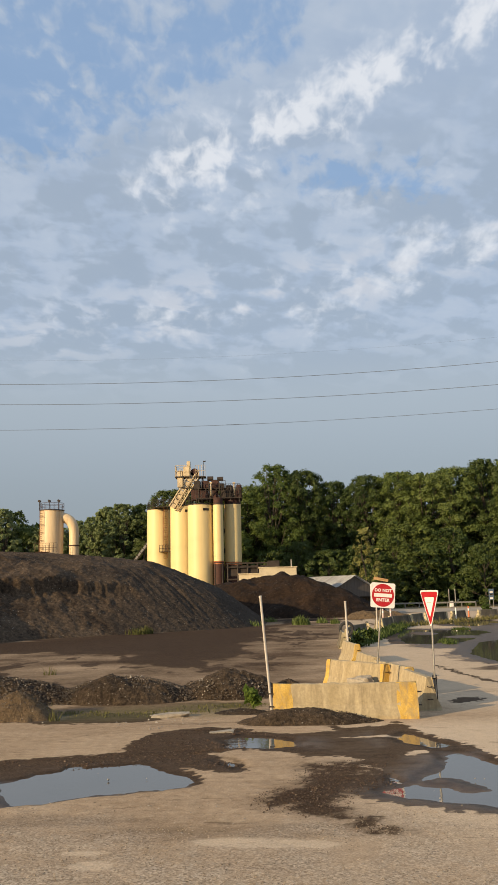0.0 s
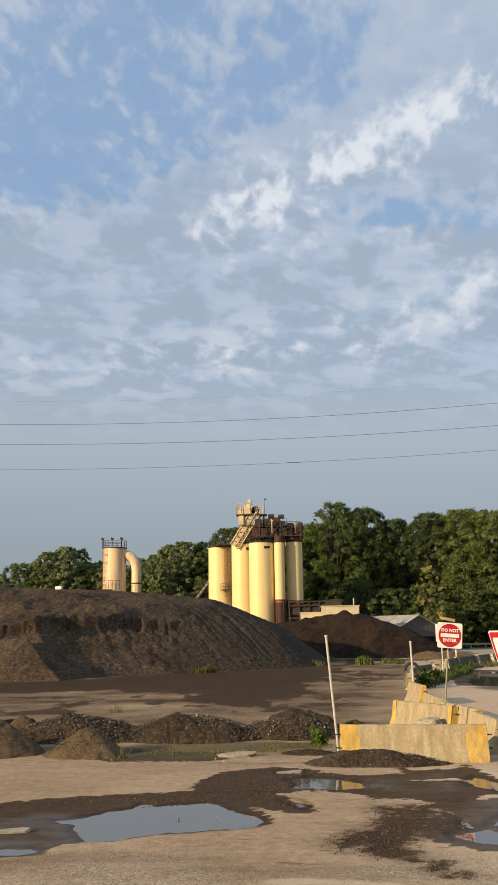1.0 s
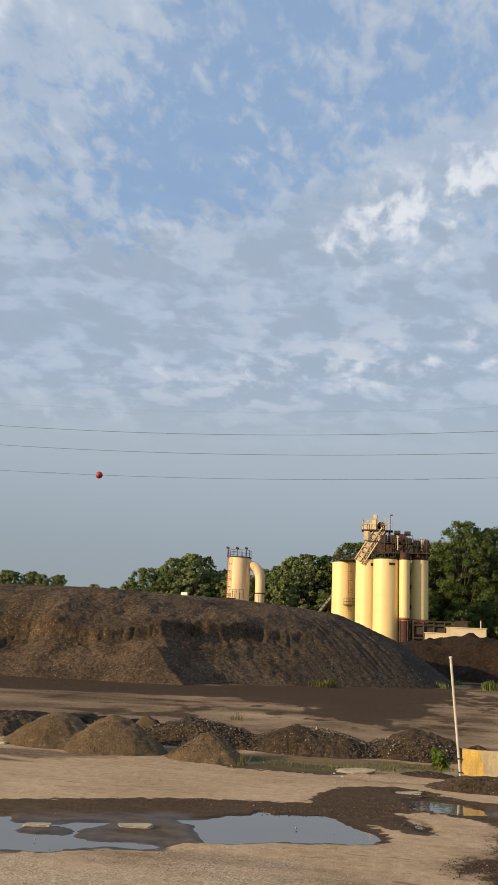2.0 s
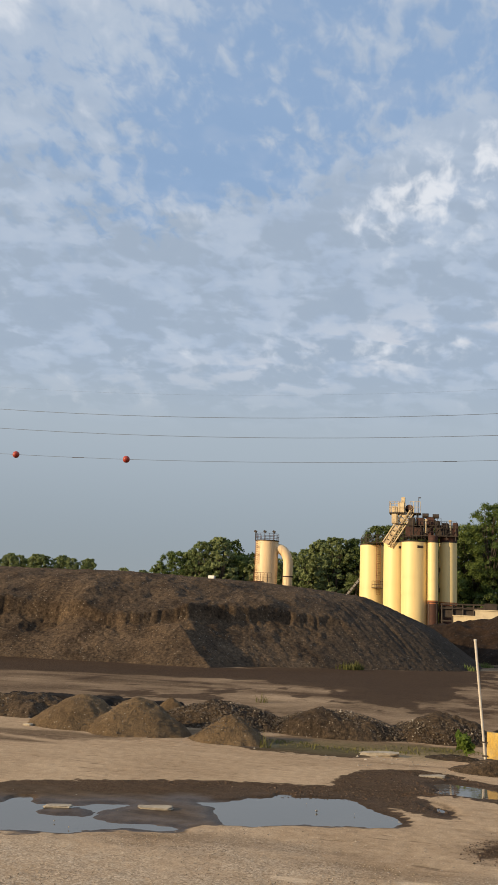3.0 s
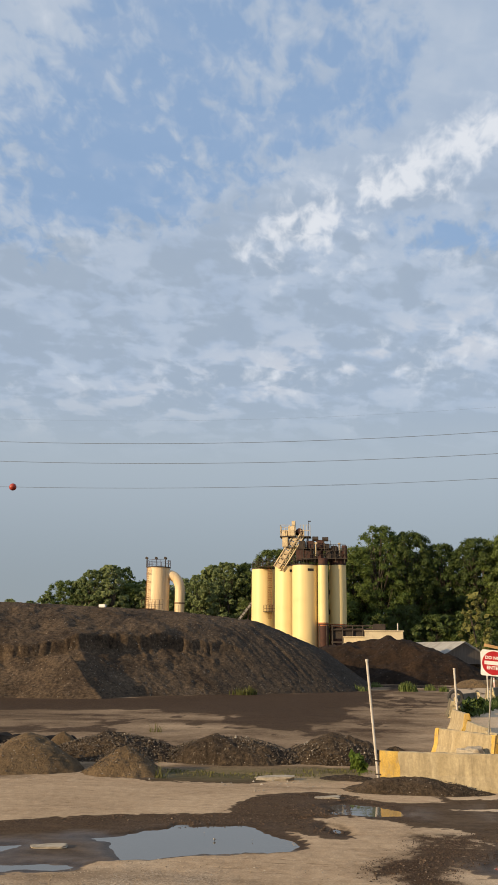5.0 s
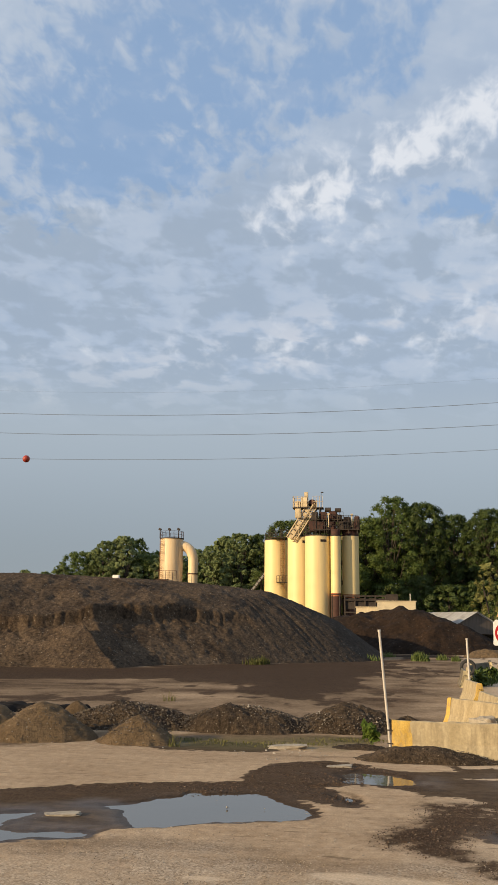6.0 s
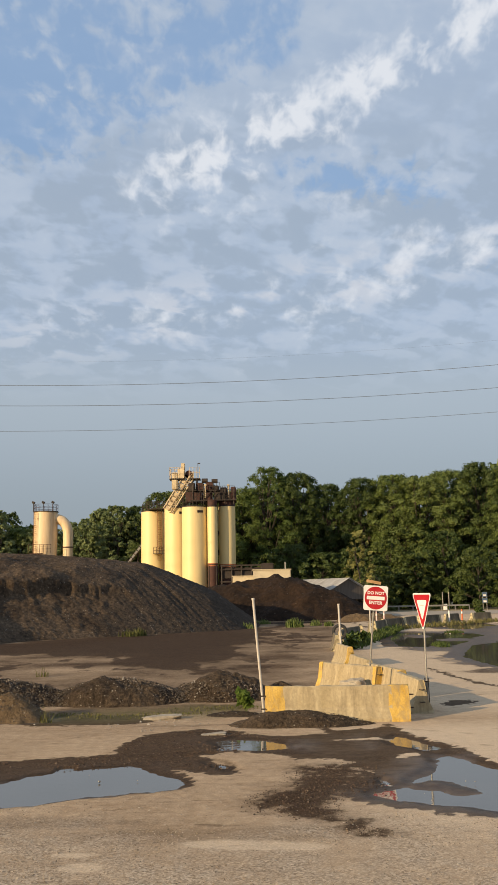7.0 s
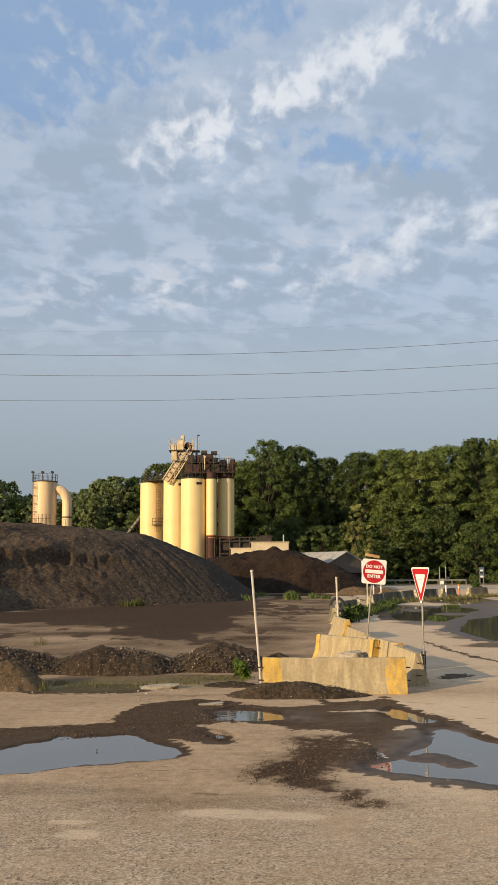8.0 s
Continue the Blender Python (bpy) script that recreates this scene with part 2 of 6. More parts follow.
    link(t, maths(t, "ADD", maths(t, "MULTIPLY", slick, 0.16), 0.05), p.inputs["Specular IOR Level"])
    relief = maths(t, "ADD", maths(t, "MULTIPLY", mid, 0.7), maths(t, "MULTIPLY", grit, 0.25))
    bump(t, p, relief, 0.6, 0.035)
    return m


def water_material():
    m, t, p = blank("puddle_water")
    vec = obj_vec(t)
    n = noise_tex(t, vec, 0.7, 3, 0.5)
    link(t, mixed(t, n, (0.085, 0.075, 0.064), (0.125, 0.110, 0.094)), p.inputs["Base Color"])
    p.inputs["Roughness"].default_value, p.inputs["IOR"].default_value = 0.02, 1.55
    bump(t, p, noise_tex(t, vec, 5.0, 3, 0.5), 0.09, 0.012)
    return m


def leaf_material(name, a, b, shine=0.4):
    m, t, p = blank(name)
    geo = t.nodes.new("ShaderNodeNewGeometry")
    info = t.nodes.new("ShaderNodeObjectInfo")
    mix = maths(t, "ADD", maths(t, "MULTIPLY", geo.outputs["Random Per Island"], 0.35), maths(t, "MULTIPLY", info.outputs["Random"], 0.65))
    col = mixed(t, mix, a, b)
    link(t, col, p.inputs["Base Color"])
    p.inputs["Roughness"].default_value = 0.6
    p.inputs["Specular IOR Level"].default_value = shine
    thin = t.nodes.new("ShaderNodeBsdfTranslucent")
    link(t, col, thin.inputs["Color"])
    ms = t.nodes.new("ShaderNodeMixShader")
    ms.inputs[0].default_value = 0.28
    out = t.nodes["Material Output"]
    link(t, p.outputs[0], ms.inputs[1])
    link(t, thin.outputs[0], ms.inputs[2])
    link(t, ms.outputs[0], out.inputs["Surface"])
    return m


M = {}
M["ground"] = ground_material()
M["water"] = water_material()
M["pile_dark"] = soil("dark_fill", (0.032, 0.0205, 0.0122), (0.126, 0.087, 0.054), 0.6, 9.0, grey=(0.046, 0.0355, 0.0265), patch=1.35)
# back pile: the main pile's shade is darkened into the whole base colour
M["pile_brown_shaded"] = soil("shaded_brown_fill", (0.010, 0.0058, 0.0034), (0.036, 0.0205, 0.0112), 0.15, 6.0)
M["sandy"] = soil("sandy_soil", (0.095, 0.063, 0.034), (0.195, 0.135, 0.076), 0.6, 16.0, patch=0.45)
M["millings"] = soil("dark_millings", (0.032, 0.022, 0.014), (0.110, 0.078, 0.050), 0.8, 22.0, patch=1.3)
M["stone"] = surface("loose_stone", (0.045, 0.034, 0.024), (0.15, 0.115, 0.08), 6, 0.9, grain=0.2)
M["pebble"] = surface("pale_pebble", (0.16, 0.13, 0.10), (0.40, 0.36, 0.30), 0.8, 0.9)
def island_stone(name, stops):
    m, t, p = blank(name)
    geo = t.nodes.new("ShaderNodeNewGeometry")
    col = ramp(t, geo.outputs["Random Per Island"], stops)
    link(t, mixed(t, 1.0, col, ramp(t, noise_tex(t, obj_vec(t), 60.0, 3), [(0.3, 0.8), (0.7, 1.2)]), "MULTIPLY"), p.inputs["Base Color"])
    p.inputs["Roughness"].default_value = 0.92
    return m


M["aggregate"] = island_stone("paving_aggregate", [(0.0, (0.10, 0.075, 0.05)), (0.45, (0.29, 0.225, 0.15)), (0.8, (0.38, 0.295, 0.205)), (1.0, (0.48, 0.39, 0.29))])
M["brown_gravel"] = island_stone("brown_gravel", [(0.0, (0.025, 0.014, 0.008)), (0.6, (0.072, 0.043, 0.025)), (0.9, (0.105, 0.069, 0.043)), (1.0, (0.18, 0.13, 0.09))])
M["slab"] = surface("broken_slab", (0.24, 0.205, 0.155), (0.36, 0.315, 0.245), 7, 0.9, grain=0.15, dirt=(0.12, 0.09, 0.06), dirt_scale=2.5)
M["concrete"] = surface("weathered_concrete", (0.31, 0.245, 0.140), (0.43, 0.350, 0.215), 1.6, 0.9, grain=0.16, dirt=(0.13, 0.095, 0.052), dirt_scale=1.5, dirt_amount=0.52, stretch=(2.6, 2.6, 0.28), vary=0.10)
# concrete of the far line: grime, plus the shade on its faces as darker colour
M["grimy_shaded"] = surface("grimy_shaded_concrete", (0.10, 0.082, 0.052), (0.20, 0.165, 0.11), 1.6, 0.95, grain=0.2, dirt=(0.05, 0.045, 0.028), dirt_scale=0.9, dirt_amount=0.8, stretch=(1.6, 1.6, 0.6), vary=0.35)
M["yellow"] = surface("worn_yellow_paint", (0.42, 0.255, 0.040), (0.56, 0.37, 0.085), 4.0, 0.8, grain=0.2, dirt=(0.27, 0.205, 0.11), dirt_scale=3.2, dirt_amount=0.95, stretch=(1.8, 1.8, 0.7))
M["pale_end"] = surface("faded_cream_paint", (0.36, 0.30, 0.17), (0.52, 0.44, 0.28), 3.0, 0.85, grain=0.2, dirt=(0.13, 0.10, 0.06), dirt_scale=2.4, dirt_amount=0.8)
M["cream"] = surface("cream_silo_paint", (0.68, 0.53, 0.245), (0.74, 0.585, 0.285), 0.5, 0.5, bumps=0.0, dirt=(0.50, 0.38, 0.19), dirt_scale=0.5, dirt_amount=0.25, stretch=(1.4, 1.4, 0.10))
M["stack"] = surface("pale_stack_paint", (0.62, 0.46, 0.27), (0.70, 0.54, 0.33), 0.6, 0.5, bumps=0.0, dirt=(0.34, 0.20, 0.10), dirt_scale=0.9, dirt_amount=0.5, stretch=(2.5, 2.5, 0.2))
M["rust"] = surface("rusted_red_steel", (0.030, 0.011, 0.008), (0.070, 0.026, 0.017), 1.5, 0.8, grain=0.1)
M["ladder_rust"] = surface("orange_rusted_steel", (0.16, 0.065, 0.025), (0.30, 0.15, 0.06), 1.5, 0.8)
M["rust_band"] = surface("orange_rust_band", (0.30, 0.09, 0.03), (0.42, 0.15, 0.05), 2.0, 0.7)
M["dark_steel"] = surface("dark_steel", (0.020, 0.0145, 0.011), (0.050, 0.035, 0.026), 2.0, 0.7, 0.2, grain=0.1)
M["tan_steel"] = surface("tan_steel", (0.50, 0.39, 0.23), (0.64, 0.52, 0.33), 1.5, 0.6, dirt=(0.16, 0.10, 0.06), dirt_scale=1.4, dirt_amount=0.7)
M["galv"] = surface("galvanised_post", (0.20, 0.195, 0.18), (0.32, 0.31, 0.29), 9, 0.45, 0.5, grain=0.1, dirt=(0.24, 0.18, 0.12), dirt_scale=4)
M["white_post"] = surface("white_plastic_post", (0.44, 0.41, 0.36), (0.56, 0.52, 0.46), 5, 0.6, dirt=(0.30, 0.25, 0.19), dirt_scale=3)
M["sign_white"] = surface("sign_white", (0.76, 0.74, 0.70), (0.82, 0.80, 0.77), 6, 0.4, bumps=0, dirt=(0.52, 0.47, 0.40), dirt_scale=5, dirt_amount=0.4)
M["sign_red"] = surface("sign_red", (0.38, 0.008, 0.012), (0.46, 0.014, 0.018), 5, 0.4, bumps=0, dirt=(0.34, 0.03, 0.03), dirt_scale=5, dirt_amount=0.4)
M["faded"] = surface("faded_red_ink", (0.62, 0.42, 0.38), (0.70, 0.52, 0.48), 5, 0.5, bumps=0)
M["sign_blue"] = surface("sign_blue", (0.055, 0.085, 0.13), (0.08, 0.12, 0.17), 5, 0.5, bumps=0)
M["wood"] = surface("weathered_wood", (0.30, 0.17, 0.07), (0.48, 0.30, 0.14), 7, 0.85, grain=0.2, stretch=(1, 8, 8))
M["roof"] = surface("pale_metal_roof", (0.56, 0.54, 0.50), (0.66, 0.64, 0.60), 0.8, 0.5, dirt=(0.30, 0.26, 0.22), dirt_scale=0.5, stretch=(0.4, 2, 2))
M["shed_wall"] = surface("dark_shed_cladding", (0.075, 0.062, 0.052), (0.115, 0.096, 0.080), 1.2, 0.8, stretch=(3, 3, 0.3))
M["office"] = surface("cream_cabin_wall", (0.50, 0.42, 0.28), (0.60, 0.51, 0.35), 0.9, 0.7, bumps=0.1, dirt=(0.34, 0.28, 0.2), dirt_scale=1.0)
M["cable"] = surface("aluminium_cable", (0.13, 0.155, 0.20), (0.17, 0.20, 0.25), 2, 0.5, 0.3, bumps=0)
M["ball"] = surface("marker_orange", (0.29, 0.028, 0.016), (0.35, 0.042, 0.022), 3, 0.5, bumps=0)
M["orange"] = surface("safety_orange", (0.62, 0.13, 0.04), (0.70, 0.18, 0.06), 5, 0.6, bumps=0)
M["bark"] = surface("grey_bark", (0.035, 0.028, 0.020), (0.075, 0.058, 0.043), 3, 0.95, grain=0.2, stretch=(2, 2, 0.4))
M["leaf"] = leaf_material("broad_leaf", (0.054, 0.094, 0.018), (0.150, 0.192, 0.042))
# dark foliage tone, lowered to include shade painted on the wood-edge bushes
M["leaf_dark"] = leaf_material("dark_leaf", (0.038, 0.066, 0.014), (0.108, 0.138, 0.030))
M["leaf_light"] = leaf_material("light_leaf", (0.072, 0.114, 0.026), (0.165, 0.202, 0.050))
# distance haze is painted into these paler leaf colours
M["leaf_hazed"] = leaf_material("hazed_far_leaf", (0.130, 0.172, 0.066), (0.235, 0.275, 0.120), 0.2)
M["weed"] = leaf_material("weed_leaf", (0.040, 0.072, 0.011), (0.105, 0.14, 0.026))
M["grass"] = leaf_material("rank_grass", (0.070, 0.082, 0.020), (0.17, 0.15, 0.055), 0.2)
M["bright_grass"] = leaf_material("bright_grass", (0.085, 0.135, 0.022), (0.19, 0.235, 0.050), 0.15)
M["leaf_yellow"] = leaf_material("yellowing_leaf", (0.12, 0.135, 0.03), (0.24, 0.23, 0.07))
M["tyre"] = surface("black_rubber", (0.018, 0.017, 0.016), (0.035, 0.033, 0.031), 6, 0.85)
M["sheet"] = surface("black_plastic_sheet", (0.010, 0.008, 0.007), (0.022, 0.018, 0.015), 4, 0.9)
M["sheet"].node_tree.nodes["Principled BSDF"].inputs["Specular IOR Level"].default_value = 0.1


# ---- mesh helpers ----
def part(name, bm, material, parent=None, label="", smooth=False):
    """Link a bmesh as one mesh object, under parent where there is one."""
    me = bpy.data.meshes.new(name)
    bm.to_mesh(me)
    bm.free()
    me.materials.append(material)
    if smooth:
        for f in me.polygons:
            f.use_smooth = True
        me.set_sharp_from_angle(angle=radians(40))
    ob = new(name, me)
    if parent:
        ob.parent = parent
    if label:
        ob["label"] = label
    return ob


def thing(name, at, label, category, group="", kind="", turn=0.0):
    ob = new(name)
    ob.empty_display_size = 0.2
    ob.matrix_basis = pose(*at, 0, 0, turn)
    return tagged(ob, label, category, group, kind)


def box(bm, cx, cy, cz, sx, sy, sz, turn=None, bevel=0.0):
    m = Matrix.Translation((cx, cy, cz)) @ (turn or Matrix()) @ Matrix.Diagonal((sx, sy, sz, 1))
    got = bmesh.ops.create_cube(bm, size=1, matrix=m)
    if bevel:
        edges = {e for vtx in got["verts"] for e in vtx.link_edges}
        bmesh.ops.bevel(bm, geom=list(edges), offset=bevel, segments=2, affect="EDGES")
    return bm


def rod(bm, a, b, r, n=8, r2=None):
    a, b = Vector(a), Vector(b)
    d = b - a
    m = Matrix.Translation((a + b) / 2) @ d.to_track_quat("Z", "Y").to_matrix().to_4x4()
    bmesh.ops.create_cone(bm, cap_ends=True, segments=n, radius1=r, radius2=r if r2 is None else r2, depth=d.length, matrix=m)
    return bm


def bm_new():
    return bmesh.new()


def vnoise(x, y, seed=0):
    """Smooth value noise on arrays, 0 to 1."""
    xi, yi = np.floor(x).astype(np.int64), np.floor(y).astype(np.int64)
    fx, fy = x - xi, y - yi
    fx, fy = fx * fx * (3 - 2 * fx), fy * fy * (3 - 2 * fy)

    def h(i, j):
        k = (i * 374761393 + j * 668265263 + seed * 982451653) & 0x7FFFFFFF
        k = ((k ^ (k >> 13)) * 1274126177) & 0x7FFFFFFF
        return ((k ^ (k >> 16)) & 0xFFFF) / 65535.0

    top = h(xi, yi) * (1 - fx) + h(xi + 1, yi) * fx
    bot = h(xi, yi + 1) * (1 - fx) + h(xi + 1, yi + 1) * fx
    return top * (1 - fy) + bot * fy


def fbm(x, y, seed=0, octaves=5, gain=0.5):
    total, amp, norm = np.zeros_like(x, dtype=float), 1.0, 0.0
    for i in range(octaves):
        total += amp * vnoise(x * 2 ** i, y * 2 ** i, seed + i)
        norm += amp
        amp *= gain
    return total / norm - 0.5


def inside(px, py, outline):
    """Signed distance to an outline, positive inside."""
    best = np.full(px.shape, 1e9)
    inn = np.zeros(px.shape, bool)
    n = len(outline)
    for i in range(n):
        (ax, ay), (bx, by) = outline[i], outline[(i + 1) % n]
        dx, dy = bx - ax, by - ay
        k = np.clip(((px - ax) * dx + (py - ay) * dy) / (dx * dx + dy * dy + 1e-12), 0, 1)
        best = np.minimum(best, (px - ax - k * dx) ** 2 + (py - ay - k * dy) ** 2)
        if ay != by:
            cross = ((ay > py) != (by > py)) & (px < (bx - ax) * (py - ay) / (by - ay) + ax)
            inn ^= cross
    d = np.sqrt(best)
    return np.where(inn, d, -d)


def sheet_mesh(name, X, Y, Z, fields=None):
    """A grid mesh from 2D arrays, with float fields on its points."""
    ny, nx = X.shape
    idx = np.arange(nx * ny).reshape(ny, nx)
    quads = np.stack([idx[:-1, :-1], idx[:-1, 1:], idx[1:, 1:], idx[1:, :-1]], -1).reshape(-1, 4)
    me = bpy.data.meshes.new(name)
    me.vertices.add(nx * ny)
    me.vertices.foreach_set("co", np.stack([X, Y, Z], -1).astype(np.float32).ravel())
    me.loops.add(quads.size)
    me.loops.foreach_set("vertex_index", quads.ravel().astype(np.int32))
    me.polygons.add(len(quads))
    me.polygons.foreach_set("loop_start", np.arange(0, quads.size, 4, dtype=np.int32))
    me.polygons.foreach_set("use_smooth", np.ones(len(quads), bool))
    for key, val in (fields or {}).items():
        a = me.attributes.new(key, "FLOAT", "POINT")
        a.data.foreach_set("value", val.astype(np.float32).ravel())
    me.update()
    me.validate()
    return me


def ellipse(cx, cy, rx, ry, turn=0.0, n=14):
    c, s = math.cos(turn), math.sin(turn)
    return [(cx + rx * math.cos(a) * c - ry * math.sin(a) * s, cy + rx * math.cos(a) * s + ry * math.sin(a) * c) for a in (2 * math.pi * i / n for i in range(n))]


# ---- the ground ----
PUDDLES = {
    "long": [(-4.88, 15.1), (-4.43, 15.25), (-4.18, 15.45), (-3.93, 15.95), (-3.3, 16.3), (-2.6, 16.5), (-2.2, 16.6), (-1.76, 15.9), (-1.38, 15.5), (-1.19, 15.1), (-1.27, 14.7), (-1.6, 14.5), (-2.5, 14.3), (-3.27, 13.9), (-3.71, 13.7), (-3.92, 14.2), (-4.2, 14.8)],
    "west": [(-8.6, 13.3), (-6.8, 13.75), (-6.3, 13.95), (-6.05, 14.2), (-5.57, 14.36), (-5.77, 13.75), (-5.5, 13.3), (-5.25, 13.15), (-4.7, 13.24), (-4.2, 13.19), (-4.2, 12.96), (-4.97, 12.75), (-5.28, 12.48), (-5.64, 12.15), (-7.2, 11.9), (-8.6, 12.2)],
    "small": [(-0.97, 19.13), (-0.5, 19.5), (0.25, 19.1), (0.57, 18.7), (0.63, 18.25), (0.16, 18.0), (-0.38, 18.15), (-0.79, 18.6)],
    "barrier": [(2.57, 19.0), (2.94, 19.5), (3.23, 19.2), (3.51, 18.5), (3.65, 17.75), (3.26, 17.7), (3.03, 18.05), (2.72, 18.3)],
    "finger": [(-0.80, 16.95), (-0.62, 16.85), (-0.35, 16.1), (-0.45, 16.05), (-0.70, 16.55)],
    "east": [(3.17, 17.1), (3.66, 17.4), (3.92, 16.9), (4.18, 16.0), (4.54, 15.2), (5.6, 14.2), (5.2, 12.0), (4.21, 12.1), (3.71, 12.6), (3.37, 13.0), (2.88, 13.3), (2.37, 13.56), (1.86, 13.95), (1.7, 14.2), (2.06, 14.55), (2.5, 14.75), (2.5, 15.2), (2.77, 15.6), (2.98, 16.15)],
    "road": [(9.2, 41.0), (11.6, 49.0), (15.0, 53.5), (17.5, 50.0), (14.0, 40.0), (11.5, 34.5), (9.4, 35.6)],
    "far": [(7.6, 49.2), (8.2, 56.0), (9.8, 65.5), (12.3, 64.2), (15.3, 62.0), (14.4, 57.0), (11.2, 49.6), (9.4, 47.4)],
    "strip": [(15.3, 75.8), (18.2, 79.0), (20.5, 77.0), (18.2, 69.4), (15.4, 67.5), (14.2, 70.2)],
    "foot": [(-2.5, 87.5), (3, 86.5), (9, 86.8), (10, 88.8), (4, 90.6), (-2.5, 90.2)],
    "sump": [(-6.9, 22.75), (-6.2, 22.8), (-5.6, 22.6), (-5.9, 22.35), (-6.6, 22.4)],
}
VERGE = [(-6.9, 22.9), (-5.6, 23.0), (-4.2, 22.95), (-2.9, 22.75), (-2.9, 22.1), (-5.0, 22.0)]
SLAB_BAR = [(-5.6, 13.34), (-5.58, 14.04), (-5.42, 14.47), (-4.61, 14.92), (-4.18, 14.74), (-3.78, 13.82), (-4.23, 13.39), (-4.98, 13.22)]
ISLANDS = [[(2.4, 14.85), (2.89, 15.05), (3.14, 14.7), (3.4, 14.2), (3.09, 14.15), (2.91, 14.45), (2.5, 14.5)], SLAB_BAR, ellipse(-6.25, 13.48, 0.42, 0.3, 0.2), ellipse(9.9, 48.4, 0.55, 1.4, -0.3), ellipse(12.1, 54.6, 1.1, 1.0), ellipse(13.6, 43.0, 1.5, 2.2), ellipse(10.6, 59.5, 0.7, 1.6)]
MUD_WEST = [(-13.0, 12.6), (-9.4, 14.3), (-7.8, 15.45), (-7.1, 16.0), (-6.0, 16.6), (-4.7, 17.2), (-3.55, 17.5), (-2.7, 17.75), (-2.75, 18.9), (-2.4, 20.1), (-1.36, 20.6), (-0.5, 20.45), (0.25, 19.7), (1.1, 18.7), (0.6, 18.2), (-0.13, 18.0), (-0.95, 17.45), (-0.85, 16.95), (-0.46, 16.6), (-0.21, 15.9), (-0.36, 15.6), (-0.9, 15.9), (-1.32, 16.25), (-1.41, 16.1), (-1.14, 15.6), (-0.95, 15.1), (-1.26, 14.55), (-2.5, 14.2), (-3.7, 13.6), (-4.0, 13.4), (-4.1, 12.95), (-5.0, 12.45), (-5.9, 11.85), (-13.0, 10.6)]
MUD_EAST = [(-0.76, 18.1), (-0.97, 19.1), (-1.57, 19.45), (-1.0, 20.0), (-0.34, 19.8), (0.6, 19.55), (1.6, 19.75), (1.33, 20.55), (2.6, 20.35), (3.04, 21.0), (3.3, 19.55), (3.75, 18.4), (4.05, 17.6), (4.2, 16.4), (4.6, 15.2), (5.7, 14.2), (5.3, 11.8), (3.97, 12.1), (3.67, 12.35), (3.1, 12.65), (2.4, 13.0), (1.77, 13.4), (1.26, 14.0), (1.43, 14.45), (1.75, 14.6), (1.83, 15.3), (1.78, 15.95), (1.48, 16.4), (1.78, 16.6), (1.46, 16.95), (0.8, 16.9), (0.24, 17.6)]
MUD = [
    MUD_WEST,
    MUD_EAST,
    [(6.52, 35.1), (6.72, 31.95), (7.08, 29.3), (7.58, 27.8), (7.92, 26.4), (8.18, 26.5), (7.84, 27.9), (7.34, 29.4), (6.98, 32.0), (6.76, 35.1)],
    [(4.9, 24.5), (5.5, 25.2), (6.1, 24.9), (5.7, 24.2), (5.1, 23.9)],
]
SANDBARS = [[(1.78, 20.2), (1.45, 20.7), (2.01, 21.08), (2.67, 21.03), (2.51, 20.54), (2.0, 20.26)], [(1.64, 18.93), (2.3, 19.12), (2.9, 19.05), (2.4, 18.86)], [(2.66, 17.24), (3.1, 17.44), (3.0, 17.05), (2.68, 17.0)], [(-0.34, 19.87), (0.08, 20.79), (0.98, 20.98), (1.58, 20.13), (1.41, 19.76), (0.56, 19.81)]]
SCATTERED = [[(0.84, 16.15), (1.77, 16.45), (1.94, 15.6), (1.75, 14.55), (1.33, 14.1), (1.0, 13.6), (1.2, 12.7), (1.5, 12.0), (1.16, 12.75), (0.63, 12.95), (0.08, 13.45), (-0.03, 13.8), (0.45, 14.4), (0.72, 15.1)]]
PATCHES = [ellipse(0.03, 11.5, 0.98, 0.22, -0.12), ellipse(-2.12, 11.22, 0.28, 0.11), ellipse(-1.93, 10.72, 0.27, 0.18)]
SHADOWY_EARTH = [(-40, 56), (-28, 57), (-17.2, 58.5), (-11.3, 66), (0, 76), (2.3, 64), (-1.1, 40), (-2.2, 36.5), (-3.7, 35.8), (-5.4, 36.7), (-6.2, 40.6), (-7.8, 44.7), (-11.8, 47.2), (-15.4, 45.3), (-19.1, 43.3), (-40, 38)]
YARD = [(-60, 27), (-10, 28.5), (-0.5, 28.5), (1.8, 29.5), (3.0, 40), (4.2, 52), (9, 70), (14, 80), (14, 100), (-60, 110)]

MAIN_FOOT = [(-95, 50), (-60, 53.5), (-40, 55.0), (-28, 56.0), (-21.5, 57.5), (-17.2, 57.6), (-15.6, 61.5), (-11.3, 65.3), (-5.6, 70), (-1.0, 74), (1.5, 78), (2, 92), (-20, 104), (-95, 106)]
YLEVEL = -0.022
xs = np.concatenate([-np.geomspace(14, 4000, 60)[::-1], np.linspace(-13.9, 12.9, 384), np.geomspace(13.0, 4000, 60)])
ys = [-3000.0, -600.0, -150.0, -50.0, -20.0, -8.0, 0.0, 4.0, 6.0, 7.0]
while ys[-1] < 4800:
    y = ys[-1]
    ys.append(y + (max(0.05, 0.0052 * y) if y < 100 else 0.05 * y))
GX, GY = np.meshgrid(xs, np.array(ys))
warp = fbm(GX * 0.9, GY * 0.9, 3, 4)
warp2 = fbm(GX * 3.1, GY * 3.1, 9, 4)
lake = np.full(GX.shape, -1e9)
near = (GY > 5) & (GY < 95) & (np.abs(GX) < 22)
